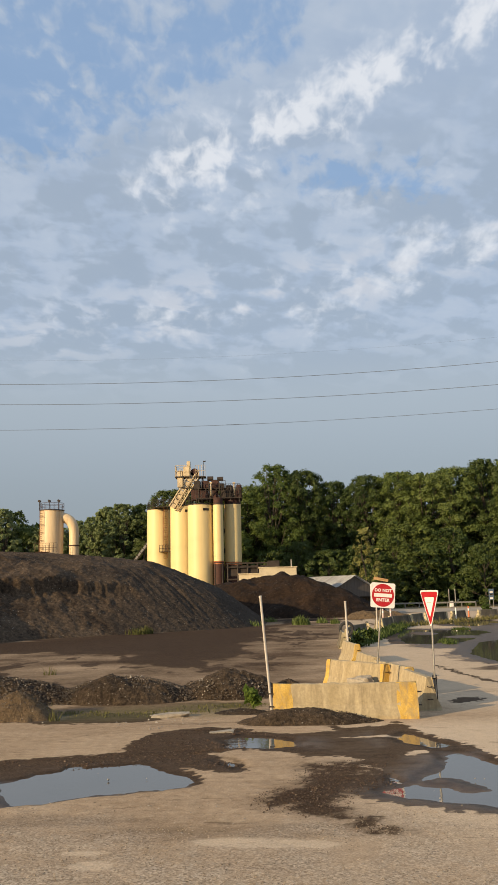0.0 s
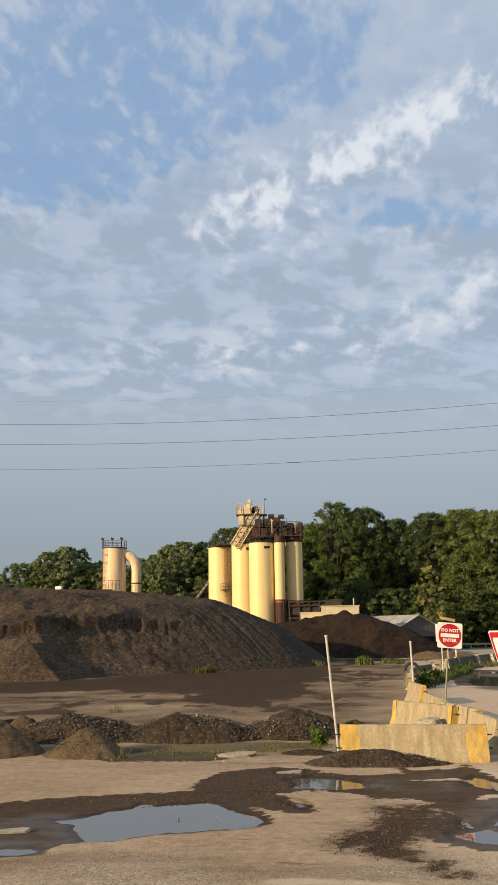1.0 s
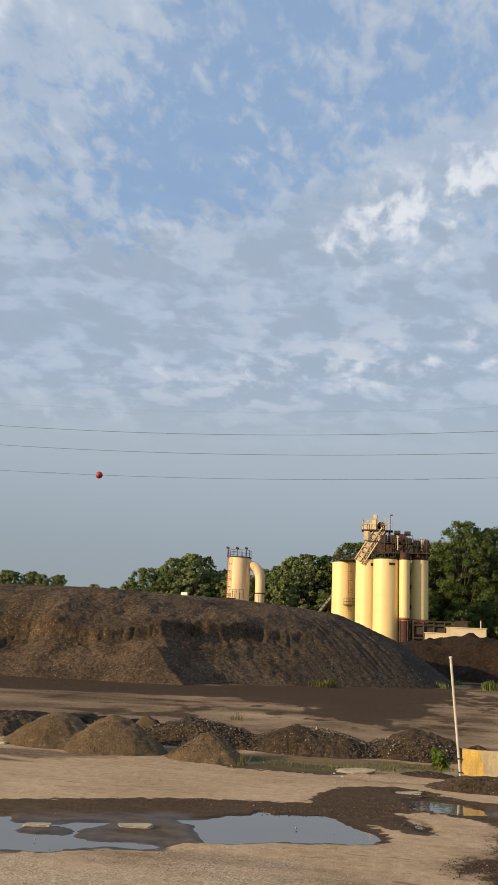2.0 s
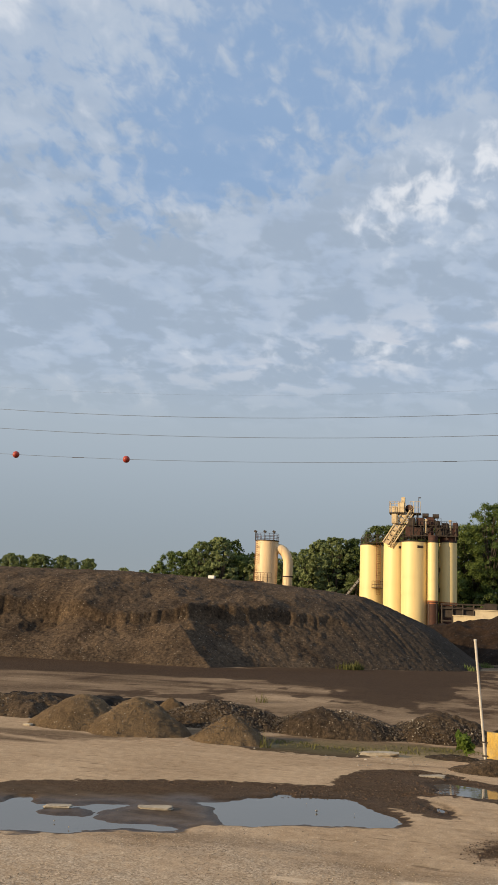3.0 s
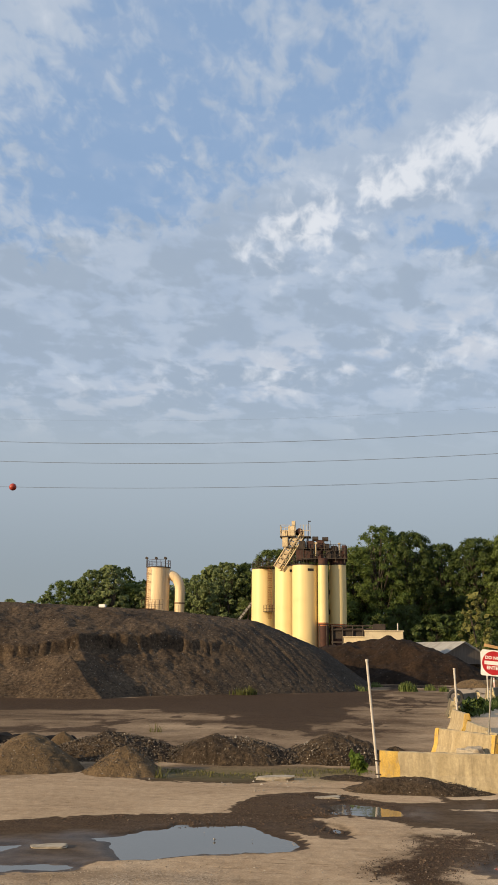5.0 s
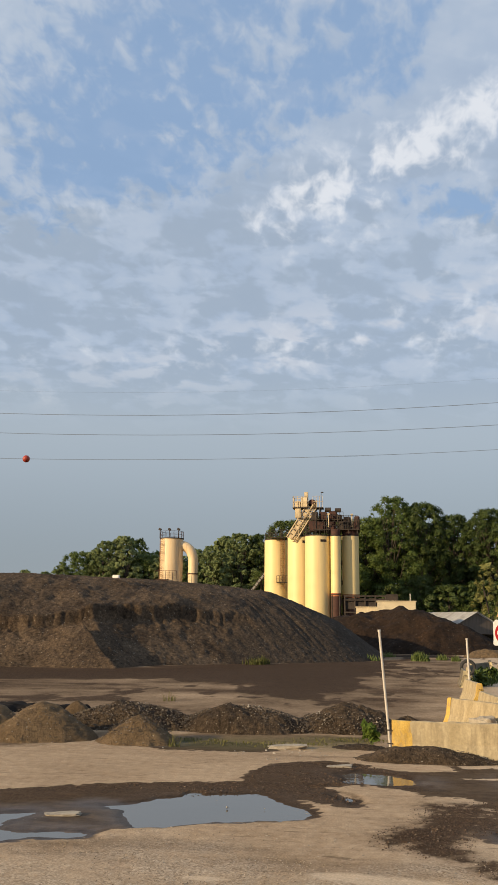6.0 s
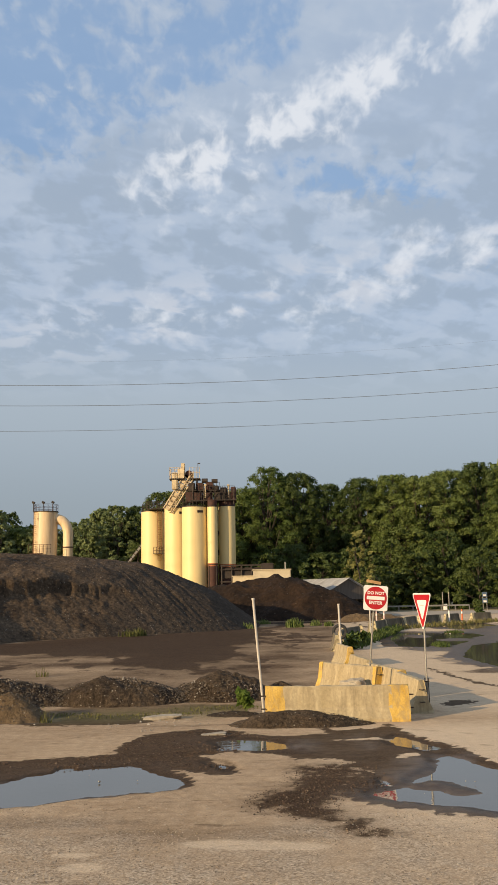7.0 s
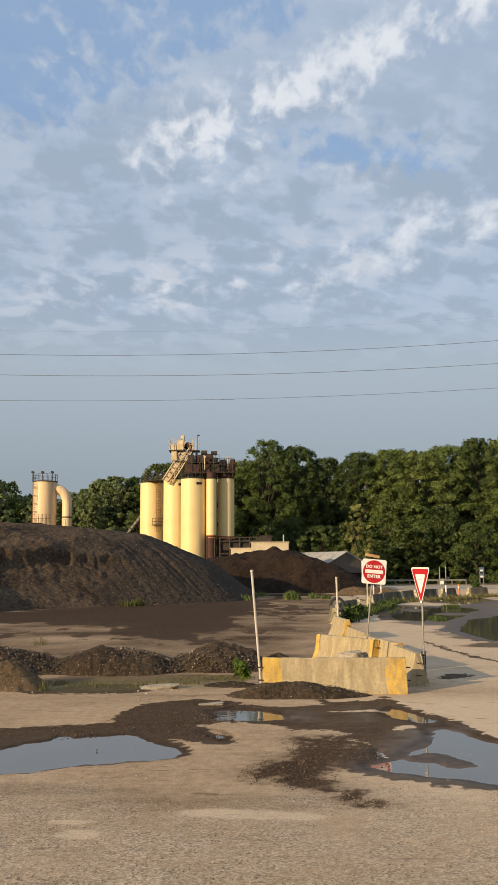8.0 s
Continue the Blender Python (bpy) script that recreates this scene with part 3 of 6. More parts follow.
for key, outline in PUDDLES.items():
    lake[near] = np.maximum(lake[near], inside(GX[near], GY[near], outline))
for outline in ISLANDS:
    lake[near] = np.minimum(lake[near], -inside(GX[near], GY[near], outline))
lake = lake + warp * 0.30 + warp2 * 0.16
GZ = fbm(GX * 0.11, GY * 0.11, 21, 3) * 0.05 * (np.clip(GY - 22, 0, 20) / 20) + np.abs(fbm(GX * 1.7, GY * 1.7, 5, 4)) * 0.022
GZ = np.maximum(GZ, -0.008)
shore = np.clip(YLEVEL - lake * 0.14, -0.07, 1.0)
blend = np.clip((lake + 0.45) / 0.3, 0, 1)
GZ = GZ * (1 - blend) + np.minimum(GZ, shore + 0.006 * warp2 + fbm(GX * 7, GY * 4, 27, 4, 0.7) * 0.030 * (GY < 30)) * blend
mud = np.full(GX.shape, -1e9)
for outline in MUD:
    mud[near] = np.maximum(mud[near], inside(GX[near], GY[near], outline))
for key in ("road", "far", "strip", "foot"):
    mud[near] = np.maximum(mud[near], inside(GX[near], GY[near], PUDDLES[key]) + 0.7)
mud[near] = np.maximum(mud[near], inside(GX[near], GY[near], VERGE) + 0.40)
for outline in SANDBARS:
    mud[near] = np.minimum(mud[near], -1.4 * inside(GX[near], GY[near], outline))
mud = mud + warp * 0.16 + warp2 * 0.24 + fbm(GX * 6, GY * 9, 15, 4, 0.65) * 0.55
wet = np.clip(0.5 + mud / 0.24, 0, 1)
# shallow pockets in the mud where water stands
pocket = np.clip((fbm(GX * 1.5, GY * 0.8, 88, 5, 0.6) - 0.15) / 0.05, 0, 1) * np.clip((mud - 0.12) / 0.1, 0, 1) * (GY < 22)
GZ = GZ * (1 - pocket) + np.minimum(GZ, YLEVEL - 0.022) * pocket
loose = np.full(GX.shape, -1e9)
for outline in SCATTERED:
    loose[near] = np.maximum(loose[near], inside(GX[near], GY[near], outline))
loose = np.clip(0.60 + (loose + warp * 0.5 + warp2 * 0.5 + fbm(GX * 6, GY * 5, 31, 4, 0.7) * 0.7) / 0.8, 0, 1)
crumb = np.maximum(loose * 0.9, np.clip((fbm(GX * 1.1, GY * 0.9, 57, 4) + 0.12 + np.clip((GY - 15.5) / 3, -0.2, 0.15) - np.clip(GX, 0, 2) * 0.1) / 0.15, 0, 1) * (GY < 22))
crumb = np.maximum(crumb, np.clip((GY - 15.7 + warp * 2.5) / 0.5, 0, 1) * np.clip((0.6 - GX + warp * 3) / 0.6, 0, 1) * (GY < 22))
wet = np.maximum(wet, loose * np.clip(0.88 + fbm(GX * 5, GY * 6, 19, 4, 0.65) * 1.3, 0, 1))
yard = inside(GX, GY, YARD)
earth = np.clip(0.5 + (yard + warp * 3) / 3.0, 0, 1) * (0.72 + fbm(GX * 0.12, GY * 0.4, 77, 4) * 0.7 + fbm(GX * 0.45, GY * 0.40, 79, 5, 0.65) * 1.3)
deep = inside(GX, GY, SHADOWY_EARTH)
earth = np.maximum(earth, np.clip(0.4 + (deep + fbm(GX * 0.25, GY * 0.35, 33, 4) * 5) / 4.0, 0, 1))
wet = np.maximum(wet, np.clip((deep + fbm(GX * 0.30, GY * 0.16, 40, 4) * 4 + fbm(GX * 1.1, GY * 0.5, 46, 4) * 3.5) / 1.6, 0, 0.68))
crumb = np.maximum(crumb, np.clip(yard / 2.0, 0, 1))
# mottled damp patches over the far yard
wet = np.maximum(wet, np.clip((fbm(GX * 0.55, GY * 0.26, 141, 5, 0.65) - 0.06) / 0.10, 0, 1) * np.clip(yard / 2.0, 0, 1) * 0.62)
# damp streaks on the dry paving
damp = np.clip((fbm(GX * 0.16, GY * 0.75, 64, 5) - 0.15) / 0.12, 0, 1) * np.clip((GY - 9) / 6, 0, 1) * np.clip((60 - GY) / 20, 0, 1)
heap_damp = np.clip(0.5 + (inside(GX, GY, ellipse(-10.6, 21.5, 2.1, 0.75, 0.1)) + warp * 1.6 + warp2 * 0.6) / 0.4, 0, 1)
heap_damp = np.maximum(heap_damp, np.clip(0.5 + (inside(GX, GY, ellipse(-4.2, 24.2, 4.3, 1.0, 0.08)) + warp * 1.2 + warp2 * 0.6) / 0.5, 0, 1))
earth = np.maximum(earth, heap_damp * 0.75)
earth = np.maximum(earth, np.maximum(damp * 0.8, loose * 0.85))
# contact shadow along the pile foot, painted as a line of dark mud colour
foot_line = inside(GX, GY, MAIN_FOOT)
foot_shade = np.clip(1 - np.abs(foot_line + 0.5 + warp) / 0.9, 0, 1)
wet, crumb = np.maximum(wet, foot_shade), np.maximum(crumb, foot_shade)
verge = inside(GX, GY, [(5.5, 40), (7, 52), (11, 68), (17, 76), (26, 80), (26, 60), (18, 44), (14, 32), (9.5, 30)])
wet = np.maximum(wet, np.clip((verge + fbm(GX * 0.22, GY * 0.3, 44, 4) * 9 - 1.0) / 3.0, 0, 0.62))
patch = np.full(GX.shape, -1e9)
for outline in PATCHES:
    patch = np.maximum(patch, inside(GX, GY, outline))
pale = np.clip(0.5 + (patch + warp2 * 0.12) / 0.06, 0, 1) * 0.8
pale = np.maximum(pale, np.clip((GX - 3.2 - 0.05 * (GY - 20)) / 1.5, 0, 1) * np.clip((GY - 21) / 3, 0, 1) * 0.75)
pale = np.maximum(pale, np.clip((GX - 0.6 - warp * 1.5) / 2.2, 0, 1) * np.clip((22 - GY) / 2, 0, 1) * np.clip((GY - 10.5 + warp * 2) / 2.5, 0.35, 1) * 0.9)
gravel = np.clip((13.4 + warp * 5 - GY) / 2.0, 0, 1) * (1 - np.clip(wet, 0, 1)) * (1 - 0.7 * pale)
green = np.clip(0.3 + (inside(GX, GY, [(-6.5, 23.4), (-1.2, 25.2), (0.3, 24.4), (-1.0, 22.6), (-4.7, 21.5)]) + warp * 1.5) / 0.9, 0, 1) * 0.7
green = np.maximum(green, np.clip((GY - 118) / 10, 0, 1))
me = sheet_mesh("ground", GX, GY, GZ, {"wet": wet, "slick": np.maximum(np.clip((lake + 0.9) / 0.7, 0, 1) * (GY < 30), np.clip(verge / 2, 0, 1)), "earth": earth, "pale": pale, "rim": np.clip(1 - np.abs(lake + 0.06 + warp2 * 0.1) / 0.11, 0, 1) * (GY < 30), "crumb": crumb, "gravel": gravel, "green": green})
me.materials.append(M["ground"])
tagged(new("ground", me), "dusty tan dirt yard with dark mud and old gravel paving", "ground", kind="structure")

for k, outline in enumerate(PUDDLES.values()):
    ox, oy = [p[0] for p in outline], [p[1] for p in outline]
    cx, cy = sum(ox) / len(ox), sum(oy) / len(oy)
    b = bm_new()
    rim = [b.verts.new((cx + (x - cx) * 1.25, cy + (y - cy) * 1.3, YLEVEL - 0.003 * k)) for x, y in ellipse(cx, cy, (max(ox) - min(ox)) / 2, (max(oy) - min(oy)) / 2, 0, 28)]
    b.faces.new(rim)
    tagged(part("puddle_water", b, M["water"]), "shallow muddy rain puddle reflecting the sky", "puddle", kind="structure")


# ---- spoil piles ----
def pile(name, x0, x1, y0, y1, step, height, label, material, grey=None):
    X, Y = np.meshgrid(np.arange(x0, x1 + step, step), np.arange(y0, y1 + step, step))
    Z = height(X, Y)
    me = sheet_mesh(name, X, Y, Z, {"grey": grey(X, Y) if grey else np.zeros(X.shape)})
    me.materials.append(material)
    return tagged(new(name, me), label, "mound")


def main_height(X, Y):
    lump = fbm(X * 0.12, Y * 0.12, 50, 3)
    s = inside(X, Y, MAIN_FOOT) + lump * 1.6
    crest = np.interp(X, [-90, -45, -33, -26, -20, -16.6, -13.3, -10.3, -8.4, -6.1, -4.2, -2.3, 0.5], [7.25, 7.2, 7.15, 7.05, 6.9, 6.7, 6.4, 5.9, 5.2, 4.35, 3.65, 2.2, 0.2])
    plain = 0.66 * s
    # the dug face: a low apron, a ragged scarp, then the old slope
    edge = 5.1 + fbm(X * 0.16, Y * 0 + 2.0, 61, 2) * 3.0 + fbm(X * 0.9, Y * 0.4 + 2.0, 62, 5, 0.65) * 1.0
    apron = 0.62 * s
    cut = np.clip((s - edge) / 0.32, 0, 1) * (1.0 + fbm(X * 0.4, Y * 0.2, 63, 3) * 1.0)
    dug = np.where(s < edge, apron, 0.62 * edge + cut + 0.40 * np.maximum(s - edge - 0.2, 0))
    k = np.clip((-10.2 - X) / 2.0, 0, 1)
    z = plain * (1 - k) + dug * k
    soft = 0.9
    z = -soft * np.log(np.exp(-np.clip(z, -8, 14) / soft) + np.exp(-crest / soft))
    # slumped earth below the scarp: a long apron that ends in a sharp spur, then smaller fans
    spur = (X + 20.9) * 0.736 + (Y - 60.9) * 0.68
    apron = 2.7 + fbm(X * 0.3, Y * 0.05, 72, 3) * 0.8 - 0.66 * np.abs(Y - 60.9) - 1.35 * np.maximum(spur, 0) + fbm(X * 0.8, Y * 0.8, 71, 4) * 0.2
    apron -= 0.45 * np.maximum(-29.5 - X, 0)
    z = np.maximum(z, apron)
    # an old bite out of the face
    z = z - 1.1 * np.exp(-((X + 31.2) / 1.9) ** 2 - ((Y - 60.6) / 1.7) ** 2) * (1 + fbm(X * 0.9, Y * 0.3, 77, 3))
    down = np.clip((X + 20) / 8, 0, 1)
    rills = np.abs(fbm((X + Y * down) * 1.15, (X * down - Y) * 0.07, 80, 5, 0.6)) * (0.62 - 0.48 * k) * np.clip(s / 3, 0, 1) * np.clip((crest - z) / 1.2, 0, 1)
    bite = np.exp(-((s - edge - 0.1) / 0.38) ** 2) * k
    hollow = np.clip(fbm(X * 3.6, Y * 2.0, 83, 4) - 0.08, 0, 1) * 2.2 * bite
    flutes = np.abs(fbm(X * 0.75 + Y * 0.35, Y * 0.3, 86, 5, 0.65)) * 0.3 * np.exp(-((s - edge + 0.7) / 0.8) ** 2) * k
    hollow = hollow + flutes
    clods = np.clip(fbm(X * 1.9, Y * 1.9, 97, 3), 0, 1) * 0.5 * np.exp(-((s - edge + 1.0) / 1.3) ** 2) * k
    z = z - rills - hollow + clods + fbm(X * 0.35, Y * 0.35, 90, 3) * 0.12 + fbm(X * 2.2, Y * 2.2, 95, 5, 0.75) * 0.30
    return np.maximum(z, -0.5)


pile("earth_mound", -46, 4, 52, 98, 0.12, main_height, "long pile of dark brown earth with a dug ragged face", M["pile_dark"], lambda X, Y: np.clip((X + 15) / 7 + fbm(X * 0.3, Y * 0.3, 12, 3) + fbm((X + Y) * 1.2, (X - Y) * 0.05, 18, 4) * 1.2, 0, 1))


def back_height(X, Y):
    foot = [(-16, 96), (-8, 95), (-0.5, 95), (5.4, 93.2), (11.6, 93.2), (15.6, 97), (12, 110), (-16, 114)]
    s = inside(X, Y, foot) + fbm(X * 0.2, Y * 0.2, 130, 4) * 2.0
    crest = np.interp(X, [-16, -5.8, -1.7, 0.9, 2.4, 4.9, 8.2, 11.4, 15.0], [3.3, 3.6, 4.4, 5.1, 5.25, 4.75, 3.6, 2.2, 0.2])
    z = 0.72 * s
    z = -0.7 * np.log(np.exp(-np.clip(z, -8, 14) / 0.7) + np.exp(-crest / 0.7))
    z = z + fbm(X * 0.45, Y * 0.45, 140, 6, 0.65) * 1.3 - np.abs(fbm(X * 0.5, Y * 0.4, 150, 4)) * 1.2
    return np.where(s > -1.2, z, -0.4)


pile("earth_mound", -18, 16, 91, 116, 0.25, back_height, "reddish brown pile of loose fill with shade in its colour", M["pile_brown_shaded"])


def heap(cx, cy, rx, ry, h, seed, material, label, rough=0.08, step=0.05, peak=1.0):
    def height(X, Y):
        r = np.hypot((X - cx) / rx, (Y - cy) / ry) + fbm(X * 1.3, Y * 1.3, seed, 4) * 0.35
        z = h * (1 - np.clip(r, 0, 1.2) ** 1.15) if peak >= 1 else h * (1 - np.clip(r, 0, 1.1) ** 2.2) * (0.86 + fbm(X * 0.9, Y * 0.9, seed + 9, 3) * 0.9)
        top = h * 0.93
        z = np.where(z > top * 0.8, top * 0.8 + (z - top * 0.8) * 0.75, z)
        z = z + fbm(X * 3.5, Y * 3.5, seed + 5, 4, 0.65) * rough * 2 * (z > 0.02) - 0.03
        return np.where(r < 1.08, z, -0.06)
    return pile("soil_mound", cx - rx * 1.25, cx + rx * 1.25, cy - ry * 1.25, cy + ry * 1.25, step, height, label, material)


heap(-9.02, 23.3, 1.62, 1.5, 0.98, 201, M["sandy"], "cone of sandy tan soil dumped on the yard", 0.05)
heap(-10.8, 23.75, 1.65, 1.5, 0.92, 211, M["sandy"], "cone of sandy tan soil dumped on the yard", 0.035)
heap(-6.22, 22.95, 1.1, 1.0, 0.76, 221, M["sandy"], "small crumbly heap of tan gravelly soil", 0.07)
heap(-9.15, 26.5, 0.8, 0.7, 0.74, 231, M["sandy"], "small crumbly heap of tan gravelly soil", 0.07)
heap(-7.3, 26.2, 2.1, 1.5, 0.76, 241, M["millings"], "low heap of dark stony millings", 0.14, peak=0.5)
heap(-4.0, 26.2, 2.2, 1.4, 0.80, 251, M["millings"], "low heap of dark stony millings", 0.14, peak=0.5)
heap(-1.0, 26.7, 1.75, 1.25, 0.76, 261, M["millings"], "low heap of dark stony millings", 0.14, peak=0.5)
heap(-14.0, 25.5, 2.4, 1.6, 0.62, 271, M["millings"], "low heap of dark stony millings", 0.14, peak=0.5)
heap(1.05, 21.15, 1.75, 0.62, 0.36, 281, M["millings"], "spill of dark millings against a concrete barrier", 0.06, 0.04, peak=0.5)
heap(-0.55, 22.9, 0.8, 0.5, 0.16, 291, M["millings"], "spill of dark millings against a concrete barrier", 0.05, 0.04, peak=0.5)
heap(11.5, 90.0, 3.6, 2.0, 0.95, 301, M["sandy"], "low weathered mound of tan soil", 0.1, 0.15, peak=0.5)


def rocks(name, places, sizes, seed, material, label):
    """Many small angular stones as one mesh."""
    rng = np.random.default_rng(seed)
    unit = np.array([(1, 0, 0), (-1, 0, 0), (0, 1, 0), (0, -1, 0), (0, 0, 1), (0, 0, -1)], float)
    tris = np.array([(0, 2, 4), (2, 1, 4), (1, 3, 4), (3, 0, 4), (2, 0, 5), (1, 2, 5), (3, 1, 5), (0, 3, 5)])
    n = len(places)
    co = unit[None] * rng.uniform(0.55, 1.25, (n, 6, 1)) + rng.normal(0, 0.16, (n, 6, 3))
    co *= np.array(sizes)[:, None, None] * np.array([1, 1, 0.75])
    a = rng.uniform(0, 6.3, n)
    x = co[..., 0] * np.cos(a)[:, None] - co[..., 1] * np.sin(a)[:, None]
    y = co[..., 0] * np.sin(a)[:, None] + co[..., 1] * np.cos(a)[:, None]
    co = np.stack([x, y, co[..., 2]], -1) + np.array(places)[:, None, :]
    faces = (tris[None] + 6 * np.arange(n)[:, None, None]).reshape(-1, 3)
    me = bpy.data.meshes.new(name)
    me.from_pydata(co.reshape(-1, 3).tolist(), [], faces.tolist())
    me.materials.append(material)
    return tagged(new(name, me), label, "stones", kind="stuff")


def stones_on(cx, cy, rx, ry, n, small, large, seed, h=0.0):
    rng = np.random.default_rng(seed)
    r, a = np.sqrt(rng.uniform(0, 1, n)), rng.uniform(0, 6.283, n)
    x, y = cx + rx * r * np.cos(a), cy + ry * r * np.sin(a)
    return list(zip(x, y, 0.004 + h * (1 - r ** 2))), small + (large - small) * rng.uniform(0, 1, n) ** 3


def scatter(name, spots, seed, material, label):
    P, S = [], []
    for i, s in enumerate(spots):
        p, z = stones_on(*s[:7], seed + i, s[7])
        P += p
        S += list(z)
    return rocks(name, P, S, seed, material, label)


scatter("stones", [(-7.3, 26.0, 2.4, 1.4, 2000, 0.014, 0.05, 0.66), (-4.0, 26.1, 2.3, 1.2, 2200, 0.014, 0.045, 0.66), (-1.05, 26.5, 1.8, 1.2, 1700, 0.014, 0.045, 0.60), (-14.0, 25.4, 2.2, 1.4, 400, 0.02, 0.08, 0.50), (1.05, 21.1, 1.65, 0.55, 700, 0.01, 0.03, 0.29), (-9.02, 23.2, 1.5, 1.35, 420, 0.01, 0.035, 0.80), (-6.22, 22.85, 1.0, 0.9, 420, 0.012, 0.04, 0.62), (-10.8, 23.65, 1.5, 1.35, 180, 0.01, 0.03, 0.74)], 5, M["stone"], "broken stones lying over the millings heaps")
scatter("pebbles", [(-7.3, 26.0, 2.2, 1.3, 130, 0.015, 0.04, 0.70), (-4.0, 26.1, 2.1, 1.1, 170, 0.015, 0.04, 0.69), (-1.05, 26.5, 1.7, 1.1, 130, 0.015, 0.04, 0.63), (-1.5, 21.4, 2.2, 1.0, 90, 0.012, 0.04, 0.0), (-4.5, 14.0, 3.5, 2.2, 22, 0.01, 0.03, 0.0), (0, 10.5, 4.5, 3.2, 260, 0.006, 0.02, 0.0), (3.0, 13.6, 2.5, 1.6, 12, 0.01, 0.03, 0.0), (-13.5, 25.0, 1.6, 0.9, 14, 0.05, 0.14, 0.4), (-8.0, 22.0, 3.0, 0.9, 40, 0.01, 0.04, 0.0)], 15, M["pebble"], "pale pebbles strewn over mud and dirt")



def paving_stones(n, x0, x1, y0, y1, small, large, seed, keep):
    """Spots for bare aggregate, only where keep(x, y) lets a stone lie."""
    rng = np.random.default_rng(seed)
    x, y = rng.uniform(x0, x1, n), y0 + (y1 - y0) * rng.uniform(0, 1, n) ** 1.25
    yes = keep(x, y) > rng.uniform(0, 1, n)
    x, y = x[yes], y[yes]
    return list(zip(x, y, np.full(len(x), 0.006))), small + (large - small) * rng.uniform(0, 1, len(x)) ** 2.5


def bare(x, y):
    soaked = np.maximum(inside(x, y, MUD_WEST), inside(x, y, MUD_EAST))
    patchy = np.clip(0.55 + fbm(x * 0.8, y * 1.2, 301, 4) * 2.4, 0.05, 1)
    soaked = np.maximum(soaked, inside(x, y, SCATTERED[0]) - 0.15)
    for outline in PATCHES:
        soaked = np.maximum(soaked, inside(x, y, outline) - 0.1)
    return np.where(soaked > -0.1, 0, patchy * np.clip((14.2 - y) / 2.2, 0, 1))


def strewn(x, y):
    return np.clip(0.62 + (inside(x, y, SCATTERED[0]) + fbm(x * 2, y * 2, 303, 4) * 0.7) / 0.5, 0, 1)


P, S = paving_stones(46000, -5.2, 5.2, 8.4, 14.2, 0.004, 0.0125, 31, bare)
rocks("aggregate", P, S, 33, M["aggregate"], "worn aggregate standing out of the old paving")
def churned(x, y):
    dry = np.maximum(inside(x, y, PUDDLES["long"]), inside(x, y, PUDDLES["small"])) < -0.12
    return dry * np.where(inside(x, y, MUD_WEST) > 0.1, np.clip(0.6 + fbm(x * 1.4, y * 1.6, 305, 4) * 3.0, 0, 1) * np.clip((y - 15.9) / 0.6, 0, 1), 0)


P, S = paving_stones(16000, -9.0, 0.6, 15.6, 20.6, 0.008, 0.026, 39, churned)
rocks("mud_clods", P, S, 43, M["brown_gravel"], "dark clods and gravel churned into the mud")
P, S = paving_stones(9000, -0.6, 2.2, 11.8, 16.8, 0.006, 0.022, 35, strewn)
rocks("brown_gravel", P, S, 37, M["brown_gravel"], "loose dark brown gravel washed over the paving")


def flat_rock(cx, cy, sx, sy, sz, turn, seed, label):
    b = bm_new()
    bmesh.ops.create_icosphere(b, subdivisions=3, radius=1)
    for vtx in b.verts:
        q = vtx.co.normalized()
        n = noise.fractal(q * 1.6 + Vector((seed, 0, 0)), 0.9, 2.0, 4) * 0.22
        q = Vector((math.copysign(abs(q.x) ** 0.55, q.x), math.copysign(abs(q.y) ** 0.55, q.y), math.copysign(abs(q.z) ** 0.5, q.z))) * (0.9 + n)
        vtx.co = Vector((q.x * sx / 2, q.y * sy / 2, q.z * sz / 2))
    ob = part("flat_rock", b, M["slab"], smooth=False)
    ob.matrix_basis = pose(cx, cy, sz * 0.3, 2, -3, turn)
    return tagged(ob, label, "rock")


flat_rock(-5.02, 14.2, 0.68, 0.26, 0.055, 8, 3, "pale flat broken slab lying in the mud")
flat_rock(-6.45, 13.62, 0.5, 0.2, 0.045, 12, 9, "pale flat broken slab lying in the mud")
flat_rock(-2.3, 22.45, 1.05, 0.42, 0.12, 4, 14, "pale broken concrete slab beside the grass")
flat_rock(-0.9, 19.9, 0.6, 0.25, 0.05, 8, 22, "thin crust of pale paving in the mud")
flat_rock(-13.1, 25.6, 0.24, 0.18, 0.2, 20, 52, "small white stone beside a soil heap")
flat_rock(-11.9, 22.6, 0.34, 0.18, 0.08, -15, 57, "small white stone beside a soil heap")
flat_rock(2.85, 26.6, 0.9, 0.45, 0.62, -50, 31, "pale concrete rubble lump against a barrier")
heap(0.75, 28.2, 0.6, 0.45, 0.34, 311, M["millings"], "small lump of brown earth beyond the barrier", 0.08)


# ---- concrete barriers ----
chips = random.Random(77)


